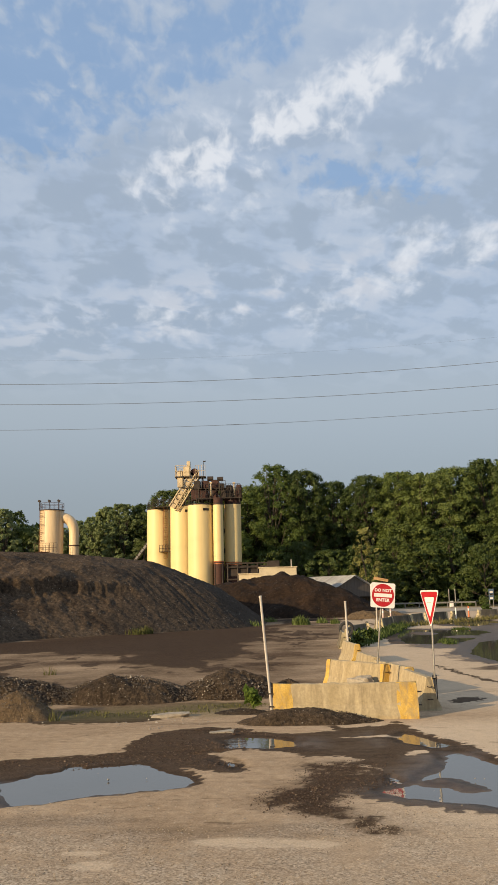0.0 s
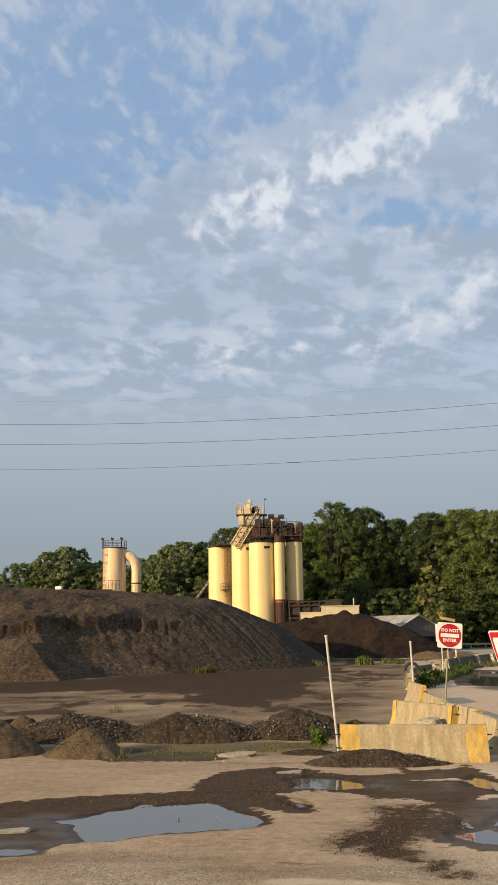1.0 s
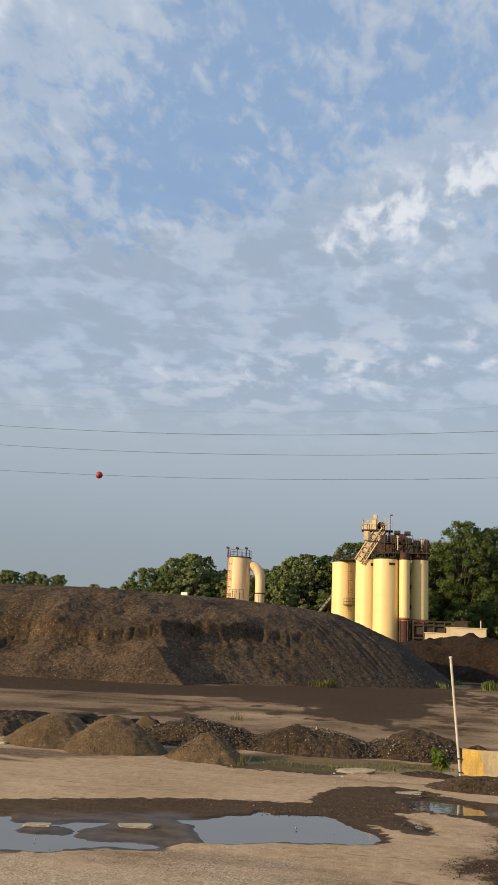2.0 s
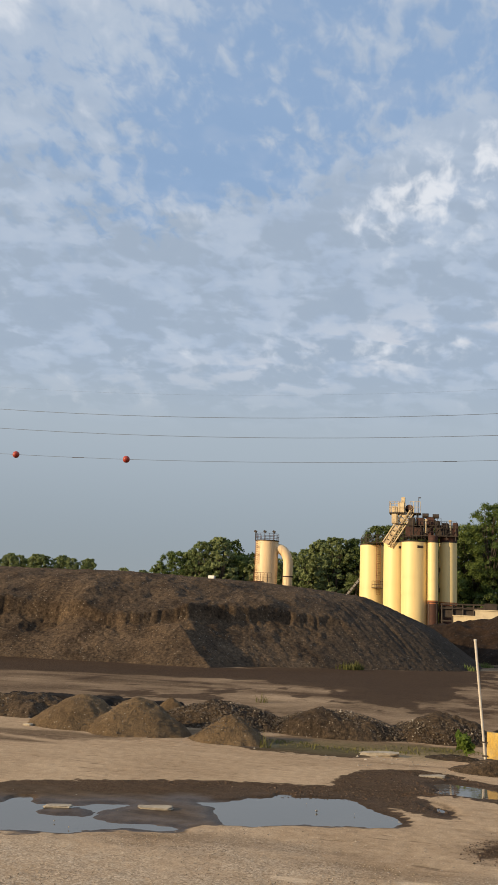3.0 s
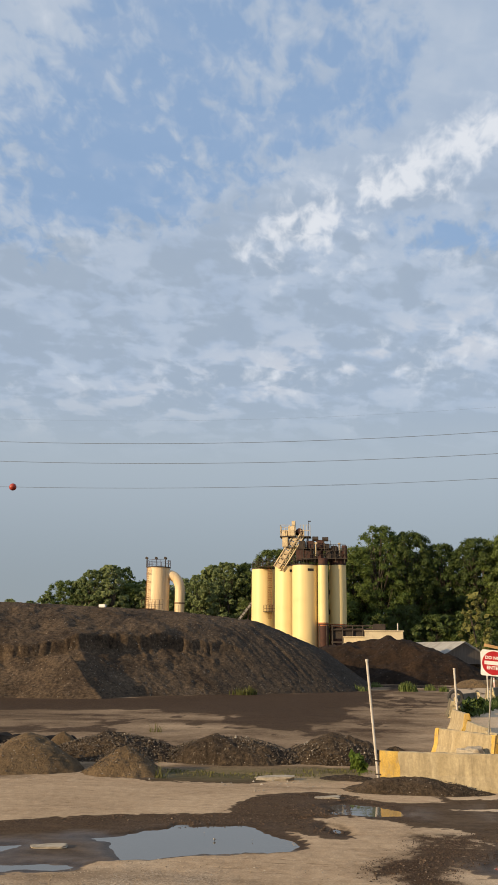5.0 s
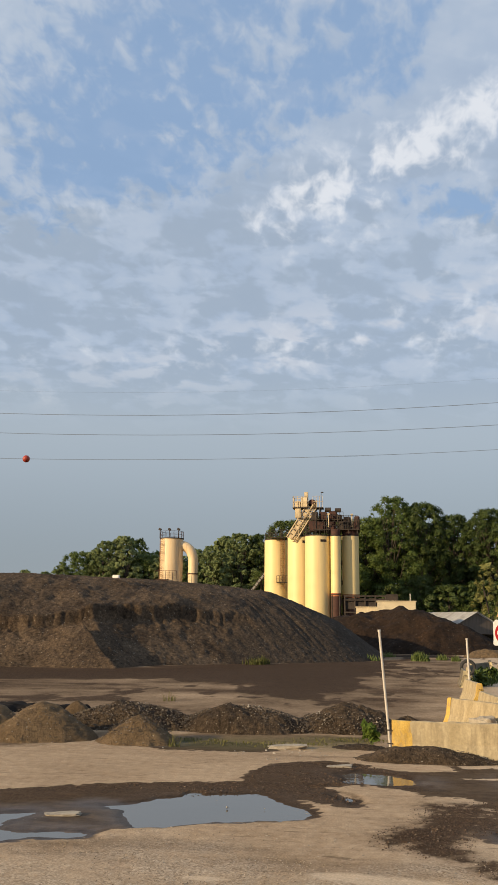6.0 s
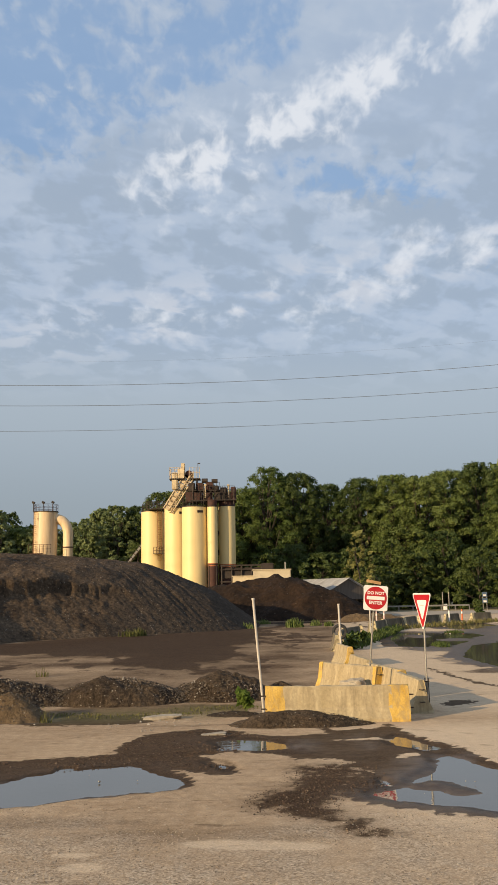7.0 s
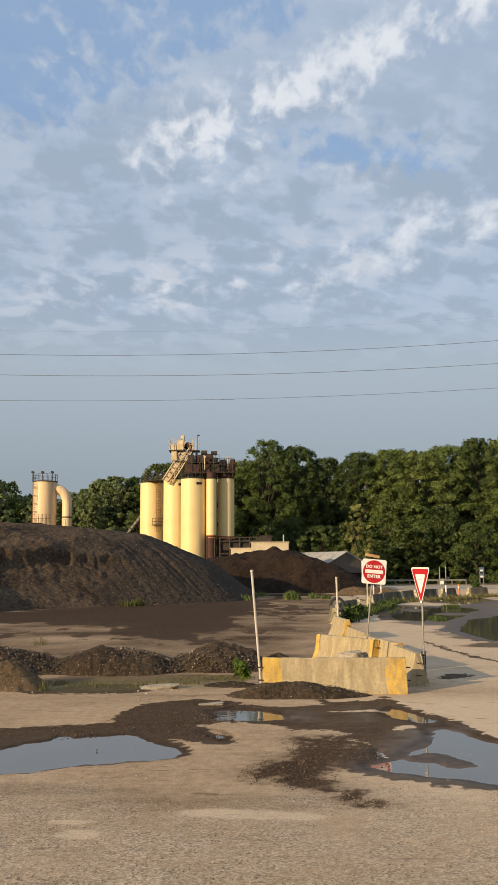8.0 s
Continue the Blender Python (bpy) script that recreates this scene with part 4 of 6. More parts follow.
def barrier_shell(b, x0, x1, swell=0.0, h=0.81, cuts=1):
    """A length of safety-shape barrier from x0 to x1."""
    half = [(0.30, 0.0), (0.30, 0.075), (0.175, 0.33), (0.085, h - 0.03), (0.06, h)]
    ring = [(y + swell, z) for y, z in half] + [(-y - swell, z) for y, z in reversed(half)]
    rings = []
    for i in range(cuts + 1):
        x = x0 + (x1 - x0) * i / cuts
        worn = random.uniform(0.0, 0.05) if random.random() < 0.3 else 0.0
        rings.append([b.verts.new((x + (chips.uniform(-0.01, 0.11) * math.copysign(1, x1 - x0) if swell and i == cuts else 0) + random.uniform(-0.02, 0.02) * (0 < i < cuts) - (0.07 if i == 0 else 0) * random.random() ** 2 * math.copysign(1, x0 - x1), y * (1 - worn * (z < 0.1)) + random.uniform(-0.007, 0.007), z + (swell if z > 0.5 else 0) + random.uniform(-0.012, 0.004) * (z > 0.05))) for y, z in ring])
    for r0, r1 in zip(rings, rings[1:]):
        for i in range(len(ring)):
            j = (i + 1) % len(ring)
            b.faces.new((r0[i], r1[i], r1[j], r0[j]))
    b.faces.new(rings[0][::-1])
    b.faces.new(rings[-1])
    bmesh.ops.recalc_face_normals(b, faces=b.faces)


def barrier(a, c, painted=(True, True), label="weathered concrete road barrier with yellow painted ends", h=0.81, tilt=0.0, paint=0.42, concrete="concrete", ends="yellow"):
    (ax, ay), (bx, by) = a, c
    length = math.hypot(bx - ax, by - ay)
    ob = thing("road_barrier", ((ax + bx) / 2, (ay + by) / 2, 0), label, "barrier", "concrete barriers along the yard", turn=math.degrees(math.atan2(by - ay, bx - ax)))
    ob.rotation_euler.x += tilt
    e0 = -length / 2 + (paint if painted[0] else 0)
    e1 = length / 2 - (paint if painted[1] else 0)
    b = bm_new()
    barrier_shell(b, e0, e1, 0, h, 22)
    part("body", b, M[concrete], ob)
    for side, yes in ((-1, painted[0]), (1, painted[1])):
        if yes:
            b = bm_new()
            barrier_shell(b, side * length / 2, side * (length / 2 - paint), 0.003, h, 3)
            part("painted_end", b, M[ends], ob, "worn yellow painted end" if ends == "yellow" else "faded cream painted end")
        for z in (0.28, 0.58):
            b = bm_new()
            x = side * length / 2
            rod(b, (x - side * 0.04, 0.05, z), (x + side * 0.09, 0.05, z), 0.011, 6)
            rod(b, (x - side * 0.04, -0.05, z), (x + side * 0.09, -0.05, z), 0.011, 6)
            rod(b, (x + side * 0.09, 0.05, z), (x + side * 0.09, -0.05, z), 0.011, 6)
            part("steel_loop", b, M["dark_steel"], ob, "rusty steel joining loop")
    return ob


barrier((0.22, 21.74), (3.63, 21.58), label="long weathered concrete barrier with yellow ends and rust streaks")
barrier((4.10, 22.55), (3.90, 24.9), (False, False))
barrier((2.08, 28.85), (3.62, 26.55), (True, True), paint=0.16)
barrier((3.50, 28.1), (4.12, 25.35), (False, True), paint=0.12)
barrier((3.38, 31.9), (3.66, 29.2), (False, False))
barrier((3.48, 38.6), (3.76, 35.9), (False, True), paint=0.12)
LINE = [(3.9, 45.5), (4.9, 51.9), (6.3, 57.0), (9.06, 66.7), (12.2, 73.8), (16.6, 80.3), (21.7, 83.5), (27.0, 85.5), (36.0, 87.5)]


def along_line(pts, s):
    for (ax, ay), (bx, by) in zip(pts, pts[1:]):
        d = math.hypot(bx - ax, by - ay)
        if s <= d:
            return ax + (bx - ax) * s / d, ay + (by - ay) * s / d
        s -= d
    return pts[-1]


s = 0.0
total = sum(math.hypot(q[0] - p[0], q[1] - p[1]) for p, q in zip(LINE, LINE[1:]))
while s + 3.1 < total:
    p, q = along_line(LINE, s), along_line(LINE, s + 3.05)
    j = random.uniform(-0.5, 0.5)
    barrier((p[0] + j, p[1]), (q[0] - j, q[1]), (True, random.random() < 0.5), "dark concrete barrier in the curving line, grime and shade in its colour", paint=0.2, concrete="grimy_shaded", ends="pale_end")
    s += 3.05 + random.uniform(0.7, 1.6)

# ---- poles and road signs ----
def post(name, base, top, r, material, label, category="post", cap=None):
    ob = thing(name, base, label, category)
    d = Vector(top) - Vector(base)
    b = bm_new()
    rod(b, (0, 0, -0.05), d, r, 12)
    part("shaft", b, material, ob)
    b = bm_new()
    rod(b, d, d + d.normalized() * 0.05, r * 1.25, 12)
    part("cap", b, cap or material, ob)
    return ob


post("marker_pole", (0.20, 23.0, 0), (-0.02, 22.8, 2.83), 0.032, M["white_post"], "tall leaning pale plastic pole beside a barrier")
ob = post("marker_pole", (3.90, 41.6, 0), (3.84, 41.6, 2.38), 0.045, M["white_post"], "short white marker pole standing among barriers")


def text_mesh(words, size, material, parent, at, label):
    cu = bpy.data.curves.new("letters", "FONT")
    cu.body, cu.size, cu.extrude, cu.offset, cu.space_character = words, size, 0.002, size * 0.035, 1.06
    cu.align_x, cu.align_y = "CENTER", "CENTER"
    tmp = bpy.data.objects.new("letters", cu)
    scene.collection.objects.link(tmp)
    me = bpy.data.meshes.new_from_object(tmp.evaluated_get(bpy.context.evaluated_depsgraph_get()))
    bpy.data.objects.remove(tmp)
    bpy.data.curves.remove(cu)
    me.materials.clear()
    me.materials.append(material)
    t = new("lettering", me)
    t.parent = parent
    t.matrix_basis = at
    t["label"] = label
    return t


def rounded(points, r, n=5):
    """Round the corners of a convex outline."""
    out = []
    k = len(points)
    for i in range(k):
        p, a, c = Vector(points[i]), Vector(points[i - 1]), Vector(points[(i + 1) % k])
        da, dc = (a - p).normalized(), (c - p).normalized()
        half = da.angle(dc) / 2
        t = r / math.tan(half)
        s0, s1 = p + da * t, p + dc * t
        for j in range(n + 1):
            f = j / n
            out.append((s0 * (1 - f) + s1 * f) * 0.5 + ((s0 * (1 - f) + p * f) * (1 - f) + (p * (1 - f) + s1 * f) * f) * 0.5)
    return out


def plate(outline, y0, y1):
    """A flat plate in the xz plane from y0 (front) to y1."""
    b = bm_new()
    f = [b.verts.new((p[0], y0, p[1])) for p in outline]
    g = [b.verts.new((p[0], y1, p[1])) for p in outline]
    b.faces.new(f)
    b.faces.new(g[::-1])
    for i in range(len(f)):
        j = (i + 1) % len(f)
        b.faces.new((f[i], g[i], g[j], f[j]))
    bmesh.ops.recalc_face_normals(b, faces=b.faces)
    return b


def circle(r, n=40):
    return [(r * math.cos(2 * math.pi * i / n), r * math.sin(2 * math.pi * i / n)) for i in range(n)]


def do_not_enter(base, top, lean):
    ob = thing("road_sign", base, "red and white do-not-enter sign on a leaning steel post", "road sign")
    d = Vector(top) - Vector(base)
    b = bm_new()
    rod(b, (0, 0.03, -0.05), d + Vector((0, 0.03, 0.3)), 0.027, 8)
    part("post", b, M["galv"], ob)
    S = 0.365
    pl = part("plate", plate(rounded([(-S, -S), (S, -S), (S, S), (-S, S)], 0.045), -0.004, 0.0), M["sign_white"], ob, "white square sign plate")
    pl.matrix_basis = Matrix.Translation(d) @ pose(0, -0.02, 0, 0, lean, 6)
    part("disc", plate(circle(0.335), -0.008, -0.0045), M["sign_red"], pl, "red disc")
    part("bar", plate(rounded([(-0.27, -0.052), (0.27, -0.052), (0.27, 0.052), (-0.27, 0.052)], 0.01), -0.012, -0.0085), M["sign_white"], pl, "white bar")
    up_right = pose(0, 0, 0, 90, 0, 0)
    b = bm_new()
    box(b, d.x - 0.03, d.y + 0.02, d.z + 0.47, 0.44, 0.03, 0.085, pose(0, 0, 0, 0, 12, 0), 0.006)
    part("board", b, M["wood"], ob, "bare tilted wooden board on top")
    b = bm_new()
    rod(b, d + Vector((0, 0.03, 0.3)), d + Vector((0.0, 0.03, 0.50)), 0.018, 6)
    rod(b, d + Vector((-0.2, 0.02, 0.50)), d + Vector((0.02, 0.02, 0.64)), 0.007, 5)
    rod(b, d + Vector((0.02, 0.02, 0.64)), d + Vector((0.18, 0.02, 0.43)), 0.007, 5)
    part("wire_hanger", b, M["dark_steel"], ob)
    text_mesh("DO NOT", 0.122, M["sign_white"], pl, Matrix.Translation((0, -0.011, 0.142)) @ up_right, "white capital letters")
    text_mesh("ENTER", 0.128, M["sign_white"], pl, Matrix.Translation((0, -0.011, -0.142)) @ up_right, "white capital letters")
    return ob


do_not_enter((3.30, 26.9, 0), (3.60, 26.6, 2.79), 5.0)

ob = thing("road_sign", (7.27, 57.5, 0), "white sign on a post by the barrier line", "road sign")
b = bm_new()
rod(b, (0, 0, -0.05), (0.02, 0, 3.2), 0.045, 8)
part("post", b, M["white_post"], ob)
part("plate", plate(rounded([(-0.34, 2.15), (0.36, 2.12), (0.36, 3.22), (-0.34, 3.25)], 0.03), -0.06, -0.05), M["sign_white"], ob, "plain pale sign plate")


def yield_sign(base, turn):
    ob = thing("road_sign", base, "red and white triangular give-way sign on a steel post", "road sign")
    b = bm_new()
    rod(b, (0, 0.03, -0.05), (0.02, 0.03, 2.88), 0.026, 8)
    part("post", b, M["galv"], ob)
    W2, H = 0.53, 0.95
    tri = lambda k, z: [(-W2 * k, z + H * 0.5 * k + (1 - k) * 0.10), (0, z - H * 0.5 * k + (1 - k) * 0.10), (W2 * k, z + H * 0.5 * k + (1 - k) * 0.10)]
    pl = part("plate", plate(rounded(tri(1.0, 0), 0.045), -0.004, 0), M["sign_white"], ob, "white edged triangular plate")
    pl.matrix_basis = pose(0.02, 0.03, 2.45, 0, 0, turn) @ Matrix.Translation((0, -0.034, 0))
    part("red_face", plate(rounded(tri(0.90, 0), 0.04), -0.007, -0.0045), M["sign_red"], pl, "red border")
    part("white_centre", plate(rounded(tri(0.54, 0.0), 0.03), -0.010, -0.0075), M["sign_white"], pl, "white centre")
    for k, wd in ((0.17, 0.12),):
        part("faded_word", plate([(-wd, k - 0.012), (wd, k - 0.012), (wd, k + 0.012), (-wd, k + 0.012)], -0.012, -0.0105), M["faded"], pl, "faded red word")
    b = bm_new()
    for dx in (-0.045, 0.045):
        box(b, dx, 0.0, 0.42, 0.02, 0.03, 0.84, None, 0.004)
    for z in (0.15, 0.75):
        box(b, 0, 0.0, z, 0.13, 0.05, 0.03, None, 0.004)
    part("bracket", b, M["dark_steel"], ob, "dark steel bracket at the foot")
    return ob


yield_sign((4.27, 22.72, 0), -74)


# ---- the asphalt plant ----
def cylinder(b, x, y, z0, z1, r, n=40, r2=None):
    rod(b, (x, y, z0), (x, y, z1), r, n, r2)


def rail_ring(parent, cx, cy, z, r, n=14, arc=(0, 2 * math.pi), h=1.05, material=None):
    b = bm_new()
    pts = [(cx + r * math.cos(arc[0] + (arc[1] - arc[0]) * i / n), cy + r * math.sin(arc[0] + (arc[1] - arc[0]) * i / n)) for i in range(n + 1)]
    for p, q in zip(pts, pts[1:]):
        rod(b, (*p, z), (*p, z + h), 0.035, 5)
        for k in (0.5, 1.0):
            rod(b, (*p, z + h * k), (*q, z + h * k), 0.03, 5)
    return part("guard_rail", b, material or M["dark_steel"], parent, "dark steel guard rail")


def rail_line(parent, a, c, h=1.05, posts=6, material=None):
    a, c = Vector(a), Vector(c)
    b = bm_new()
    for i in range(posts + 1):
        p = a.lerp(c, i / posts)
        rod(b, p, p + Vector((0, 0, h)), 0.035, 5)
    for k in (0.5, 1.0):
        rod(b, a + Vector((0, 0, h * k)), c + Vector((0, 0, h * k)), 0.03, 5)
    return part("guard_rail", b, material or M["dark_steel"], parent, "steel guard rail")


def ladder(parent, x, y, z0, z1, w=0.55, cage=True, material=None):
    b = bm_new()
    for dx in (-w / 2, w / 2):
        rod(b, (x + dx, y, z0), (x + dx, y, z1), 0.045, 6)
    z = z0
    while z < z1:
        rod(b, (x - w / 2, y, z), (x + w / 2, y, z), 0.025, 5)
        z += 0.36
    if cage:
        z = z0 + 2.0
        while z < z1:
            prev = None
            for i in range(7):
                a = math.pi * i / 6
                p = (x - w * 0.65 * math.cos(a), y - 0.7 * math.sin(a), z)
                if prev:
                    rod(b, prev, p, 0.03, 5)
                prev = p
            z += 1.35
        for i in (1, 3, 5):
            a = math.pi * i / 6
            rod(b, (x - w * 0.65 * math.cos(a), y - 0.7 * math.sin(a), z0 + 2), (x - w * 0.65 * math.cos(a), y - 0.7 * math.sin(a), z1), 0.02, 5)
    return part("ladder", b, material or M["ladder_rust"], parent, "rusty caged ladder")


def silo(x, y, r, top, label, base=0.0, skirt=False):
    ob = thing("silo", (x, y, 0), label, "silo", "cream storage silos")
    b = bm_new()
    cylinder(b, 0, 0, base, top, r, 64)
    part("shell", b, M["cream"], ob, smooth=True)
    b = bm_new()
    cylinder(b, 0, 0, top, top + 0.16, r * 1.015, 48)
    part("top_rim", b, M["dark_steel"], ob, "dark roof rim")
    for z in np.arange(base + 2.4, top - 1, 2.4):
        b = bm_new()
        cylinder(b, 0, 0, z, z + 0.05, r * 1.0025, 64)
        part("weld_band", b, M["cream"], ob, smooth=True)
    return ob


R = 1.90
s1 = silo(-16.2, 137.0, R, 15.8, "tall cream steel silo with a caged ladder")
s2 = silo(-12.2, 133.8, R, 15.95, "tall cream steel silo beside others")
s3 = silo(-9.2, 130.0, R, 15.72, "tall cream steel silo standing foremost in its group")
s4 = silo(-6.5, 129.0, 0.75, 15.66, "slim cream silo with a rusty red foot", 7.4)
s5 = silo(-4.44, 131.2, 1.28, 15.86, "slim cream silo with a rusty red foot", 7.28)
for ob, r in ((s4, 0.75), (s5, 1.28)):
    top = 7.4 if ob is s4 else 7.28
    for z in (top - 0.16, top - 0.46):
        b = bm_new()
        cylinder(b, 0, 0, z, z + 0.14, r * 1.02, 40)
        part("band", b, M["rust_band"], ob, "orange rust band")
    b = bm_new()
    cylinder(b, 0, 0, 2.6, 7.4 if ob is s4 else 7.28, r * 0.99, 40)
    part("foot", b, M["rust"], ob, "dark red lower drum")
    for a in range(4):
        b = bm_new()
        x, y = r * math.cos(a * 1.5708 + 0.78), r * math.sin(a * 1.5708 + 0.78)
        rod(b, (x, y, 0), (x, y, 7.1), 0.1, 6)
        part("leg", b, M["dark_steel"], ob)
b = bm_new()
for z, ang in ((11.9, 2.2), (9.0, 2.4)):
    box(b, -1.26, -0.45, z, 0.16, 0.3, 0.7, None, 0.03)
part("inspection_hatch", b, M["dark_steel"], s5)
for ob, z, r in ((s4, 15.82, 0.7), (s5, 16.02, 1.2)):
    b = bm_new()
    cylinder(b, 0, 0, z, 16.7, r, 32)
    part("collar", b, M["rust"], ob, "dark collar under the deck")
ladder(s1, 1.18, -1.85, 8.2, 16.2)
b = bm_new()
box(b, 1.2, -1.9, 9.2, 1.9, 1.1, 0.08)
part("landing", b, M["dark_steel"], s1)
rail_line(s1, (0.3, -2.4, 9.2), (2.1, -2.4, 9.2), 1.0, 4, M["rust"])
for ob in (s1, s2, s3):
    rail_ring(ob, 0, 0, 15.95, R * 0.95)
for ob, z in ((s2, 15.2), (s3, 15.0)):
    b = bm_new()
    a = -1.05
    box(b, R * math.cos(a), R * math.sin(a), z, 0.95, 0.06, 0.36, pose(0, 0, 0, 0, 0, math.degrees(a) + 90), 0.01)
    part("name_plate", b, M["dark_steel"], ob, "small dark plate near the top")

# the slat conveyor that climbs to the silo tops
conv = thing("slat_conveyor", (-13.9, 132.5, 0), "tan inclined slat conveyor with walkway and head platform", "conveyor")
foot, head = Vector((-0.15, 0, 15.9)), Vector((3.2, 0, 21.2))
dirv = (head - foot).normalized()
side = Vector((dirv.z, 0, -dirv.x))
tip_over = dirv.to_track_quat("X", "Z").to_matrix().to_4x4()
for k in range(8):
    b = bm_new()
    c = foot.lerp(head, (k + 0.5) / 8) + side * 0.42
    box(b, c.x, -0.1, c.z, 0.66, 1.3, 0.62, tip_over, 0.05)
    part("cover", b, M["tan_steel"], conv, "tan cover over the slats")
b = bm_new()
for off in (0.0, 0.82, 1.5):
    rod(b, foot + side * off + Vector((0, -0.8, 0)), head + side * off + Vector((0, -0.8, 0)), 0.10, 6)
    rod(b, foot + side * off + Vector((0, 0.8, 0)), head + side * off + Vector((0, 0.8, 0)), 0.10, 6)
part("stringers", b, M["tan_steel"], conv, "tan side stringers")
for k in range(17):
    b = bm_new()
    p = foot.lerp(head, k / 16) + side * 1.16
    box(b, p.x, -0.3, p.z, 0.34, 1.0, 0.06)
    part("tread", b, M["tan_steel"], conv)
b = bm_new()
for k in range(7):
    p = foot.lerp(head, k / 6) + side * 1.5 + Vector((0, -0.8, 0))
    rod(b, p, p + Vector((0, 0, 1.05)), 0.035, 5)
rod(b, foot + side * 1.5 + Vector((0, -0.8, 1.05)), head + side * 1.5 + Vector((0, -0.8, 1.05)), 0.045, 5)
rod(b, foot + side * 1.5 + Vector((0, -0.8, 0.55)), head + side * 1.5 + Vector((0, -0.8, 0.55)), 0.03, 5)
part("handrail", b, M["tan_steel"], conv)
b = bm_new()
box(b, 1.95, 0, 20.3, 2.3, 2.4, 0.14)
box(b, 4.6, 0, 20.3, 1.7, 2.2, 0.12)
part("head_platform", b, M["dark_steel"], conv)
b = bm_new()
box(b, 2.55, -0.5, 21.15, 1.0, 1.4, 1.5, None, 0.06)
box(b, 2.85, -0.6, 22.25, 0.55, 0.8, 0.95, None, 0.05)
box(b, 1.55, -0.5, 20.85, 0.8, 1.2, 0.9, None, 0.05)
part("drive_housing", b, M["tan_steel"], conv, "tan drive housing")
b = bm_new()
rod(b, (3.75, -0.75, 21.0), (3.75, 0.75, 21.0), 0.62, 20)
part("head_drum", b, M["rust"], conv, "dark curved head drum", True)
b = bm_new()
box(b, 1.6, -0.5, 19.5, 0.9, 1.1, 1.5, None, 0.05)
part("motor_guard", b, M["tan_steel"], conv)
for a, c in (((0.85, -1.2, 20.35), (3.0, -1.2, 20.35)), ((0.85, 1.2, 20.35), (3.0, 1.2, 20.35)), ((0.85, -1.2, 20.35), (0.85, 1.2, 20.35)), ((3.9, -1.1, 20.35), (5.4, -1.1, 20.35))):
    rail_line(conv, a, c, 1.7, 3, M["tan_steel"])
b = bm_new()
for x, z0, z1 in ((1.9, 18.5, 20.4), (4.9, 16, 20.3)):
    for y in (-1.0, 1.0):
        rod(b, (x, y, z0), (x, y, z1 if z1 < 23 or y < 0 else 22), 0.07, 6)
for x in (1.9, 4.9):
    rod(b, (x, -1, 18.6), (x, 1, 18.6), 0.06, 5)
rod(b, (1.9, -1, 18.6), (4.9, -1, 18.6), 0.06, 5)
rod(b, (4.9, -1, 16.2), (3.4, -1, 18.6), 0.06, 5)
part("support_frame", b, M["dark_steel"], conv, "dark support frame")
b = bm_new()
rod(b, (5.15, -1, 16.2), (5.15, -1, 22.6), 0.035, 5)
part("lamp_mast", b, M["dark_steel"], conv)
b = bm_new()
box(b, 5.3, -1.05, 22.62, 0.4, 0.2, 0.14, None, 0.02)
part("lamp_head", b, M["dark_steel"], conv)

# machinery over the slim silos
gear = thing("silo_top_machinery", (-5.8, 131.6, 0), "dark rusty transfer machinery and railed walkways above silos", "machinery")
b = bm_new()
box(b, -0.6, 0, 16.75, 6.8, 4.2, 0.14)
box(b, -1.6, 0, 18.3, 4.2, 2.8, 0.12)
part("deck", b, M["dark_steel"], gear)
rng = random.Random(4)
for x, z, sx, sz in ((-2.9, 17.5, 1.3, 1.3), (-1.3, 17.6, 1.1, 1.5), (0.3, 17.5, 1.2, 1.3), (1.7, 17.5, 1.1, 1.2), (-2.6, 19.0, 1.1, 1.1), (-1.2, 19.1, 1.2, 1.2), (-4.2, 17.4, 1.2, 1.6), (-3.9, 18.9, 1.0, 1.3), (-0.5, 18.7, 1.4, 0.9), (2.4, 17.9, 0.8, 2.0), (1.0, 18.3, 0.9, 0.9)):
    b = bm_new()
    box(b, x, rng.uniform(-0.5, 0.3), z, sx, 1.3, sz, None, 0.08)
    part("hopper", b, M["rust"] if rng.random() < 0.3 else M["dark_steel"], gear)
for x, z in ((-1.9, 19.9), (-0.4, 19.8), (0.9, 18.5)):
    b = bm_new()
    rod(b, (x - 0.45, -0.6, z), (x + 0.45, -0.6, z), 0.33, 14)
    part("motor", b, M["dark_steel"], gear)
for a, c in (((-4.0, -2.1, 16.8), (2.7, -2.1, 16.8)), ((-3.7, -1.4, 18.35), (0.4, -1.4, 18.35)), ((2.7, -2.1, 16.8), (2.7, 2.0, 16.8)), ((-4.0, 2.1, 16.8), (2.7, 2.1, 16.8)), ((-0.2, -1.6, 17.8), (2.6, -1.6, 17.8))):
    rail_line(gear, a, c, 1.1, 8)
for x in (-3.6, -2.0, -0.4, 1.2, 2.5):
    for y in (-1.9, 1.9):
        b = bm_new()
        rod(b, (x, y, 16.1), (x, y, 18.3 + (x < 0.5) * 0.8), 0.08, 5)
        part("frame_post", b, M["dark_steel"], gear)
    if x < 2:
        b = bm_new()
        rod(b, (x, -1.9, 16.8), (x + 1.2, -1.9, 18.2), 0.06, 5)
        part("brace", b, M["dark_steel"], gear)
for x, z in ((-1.75, 19.0), (1.7, 18.9)):
    b = bm_new()
    rod(b, (x, -1.5, 17.2), (x, -1.5, z), 0.09, 8)
    box(b, x, -1.5, z + 0.1, 0.4, 0.3, 0.25, None, 0.04)
    part("vent_pipe", b, M["tan_steel"], gear)

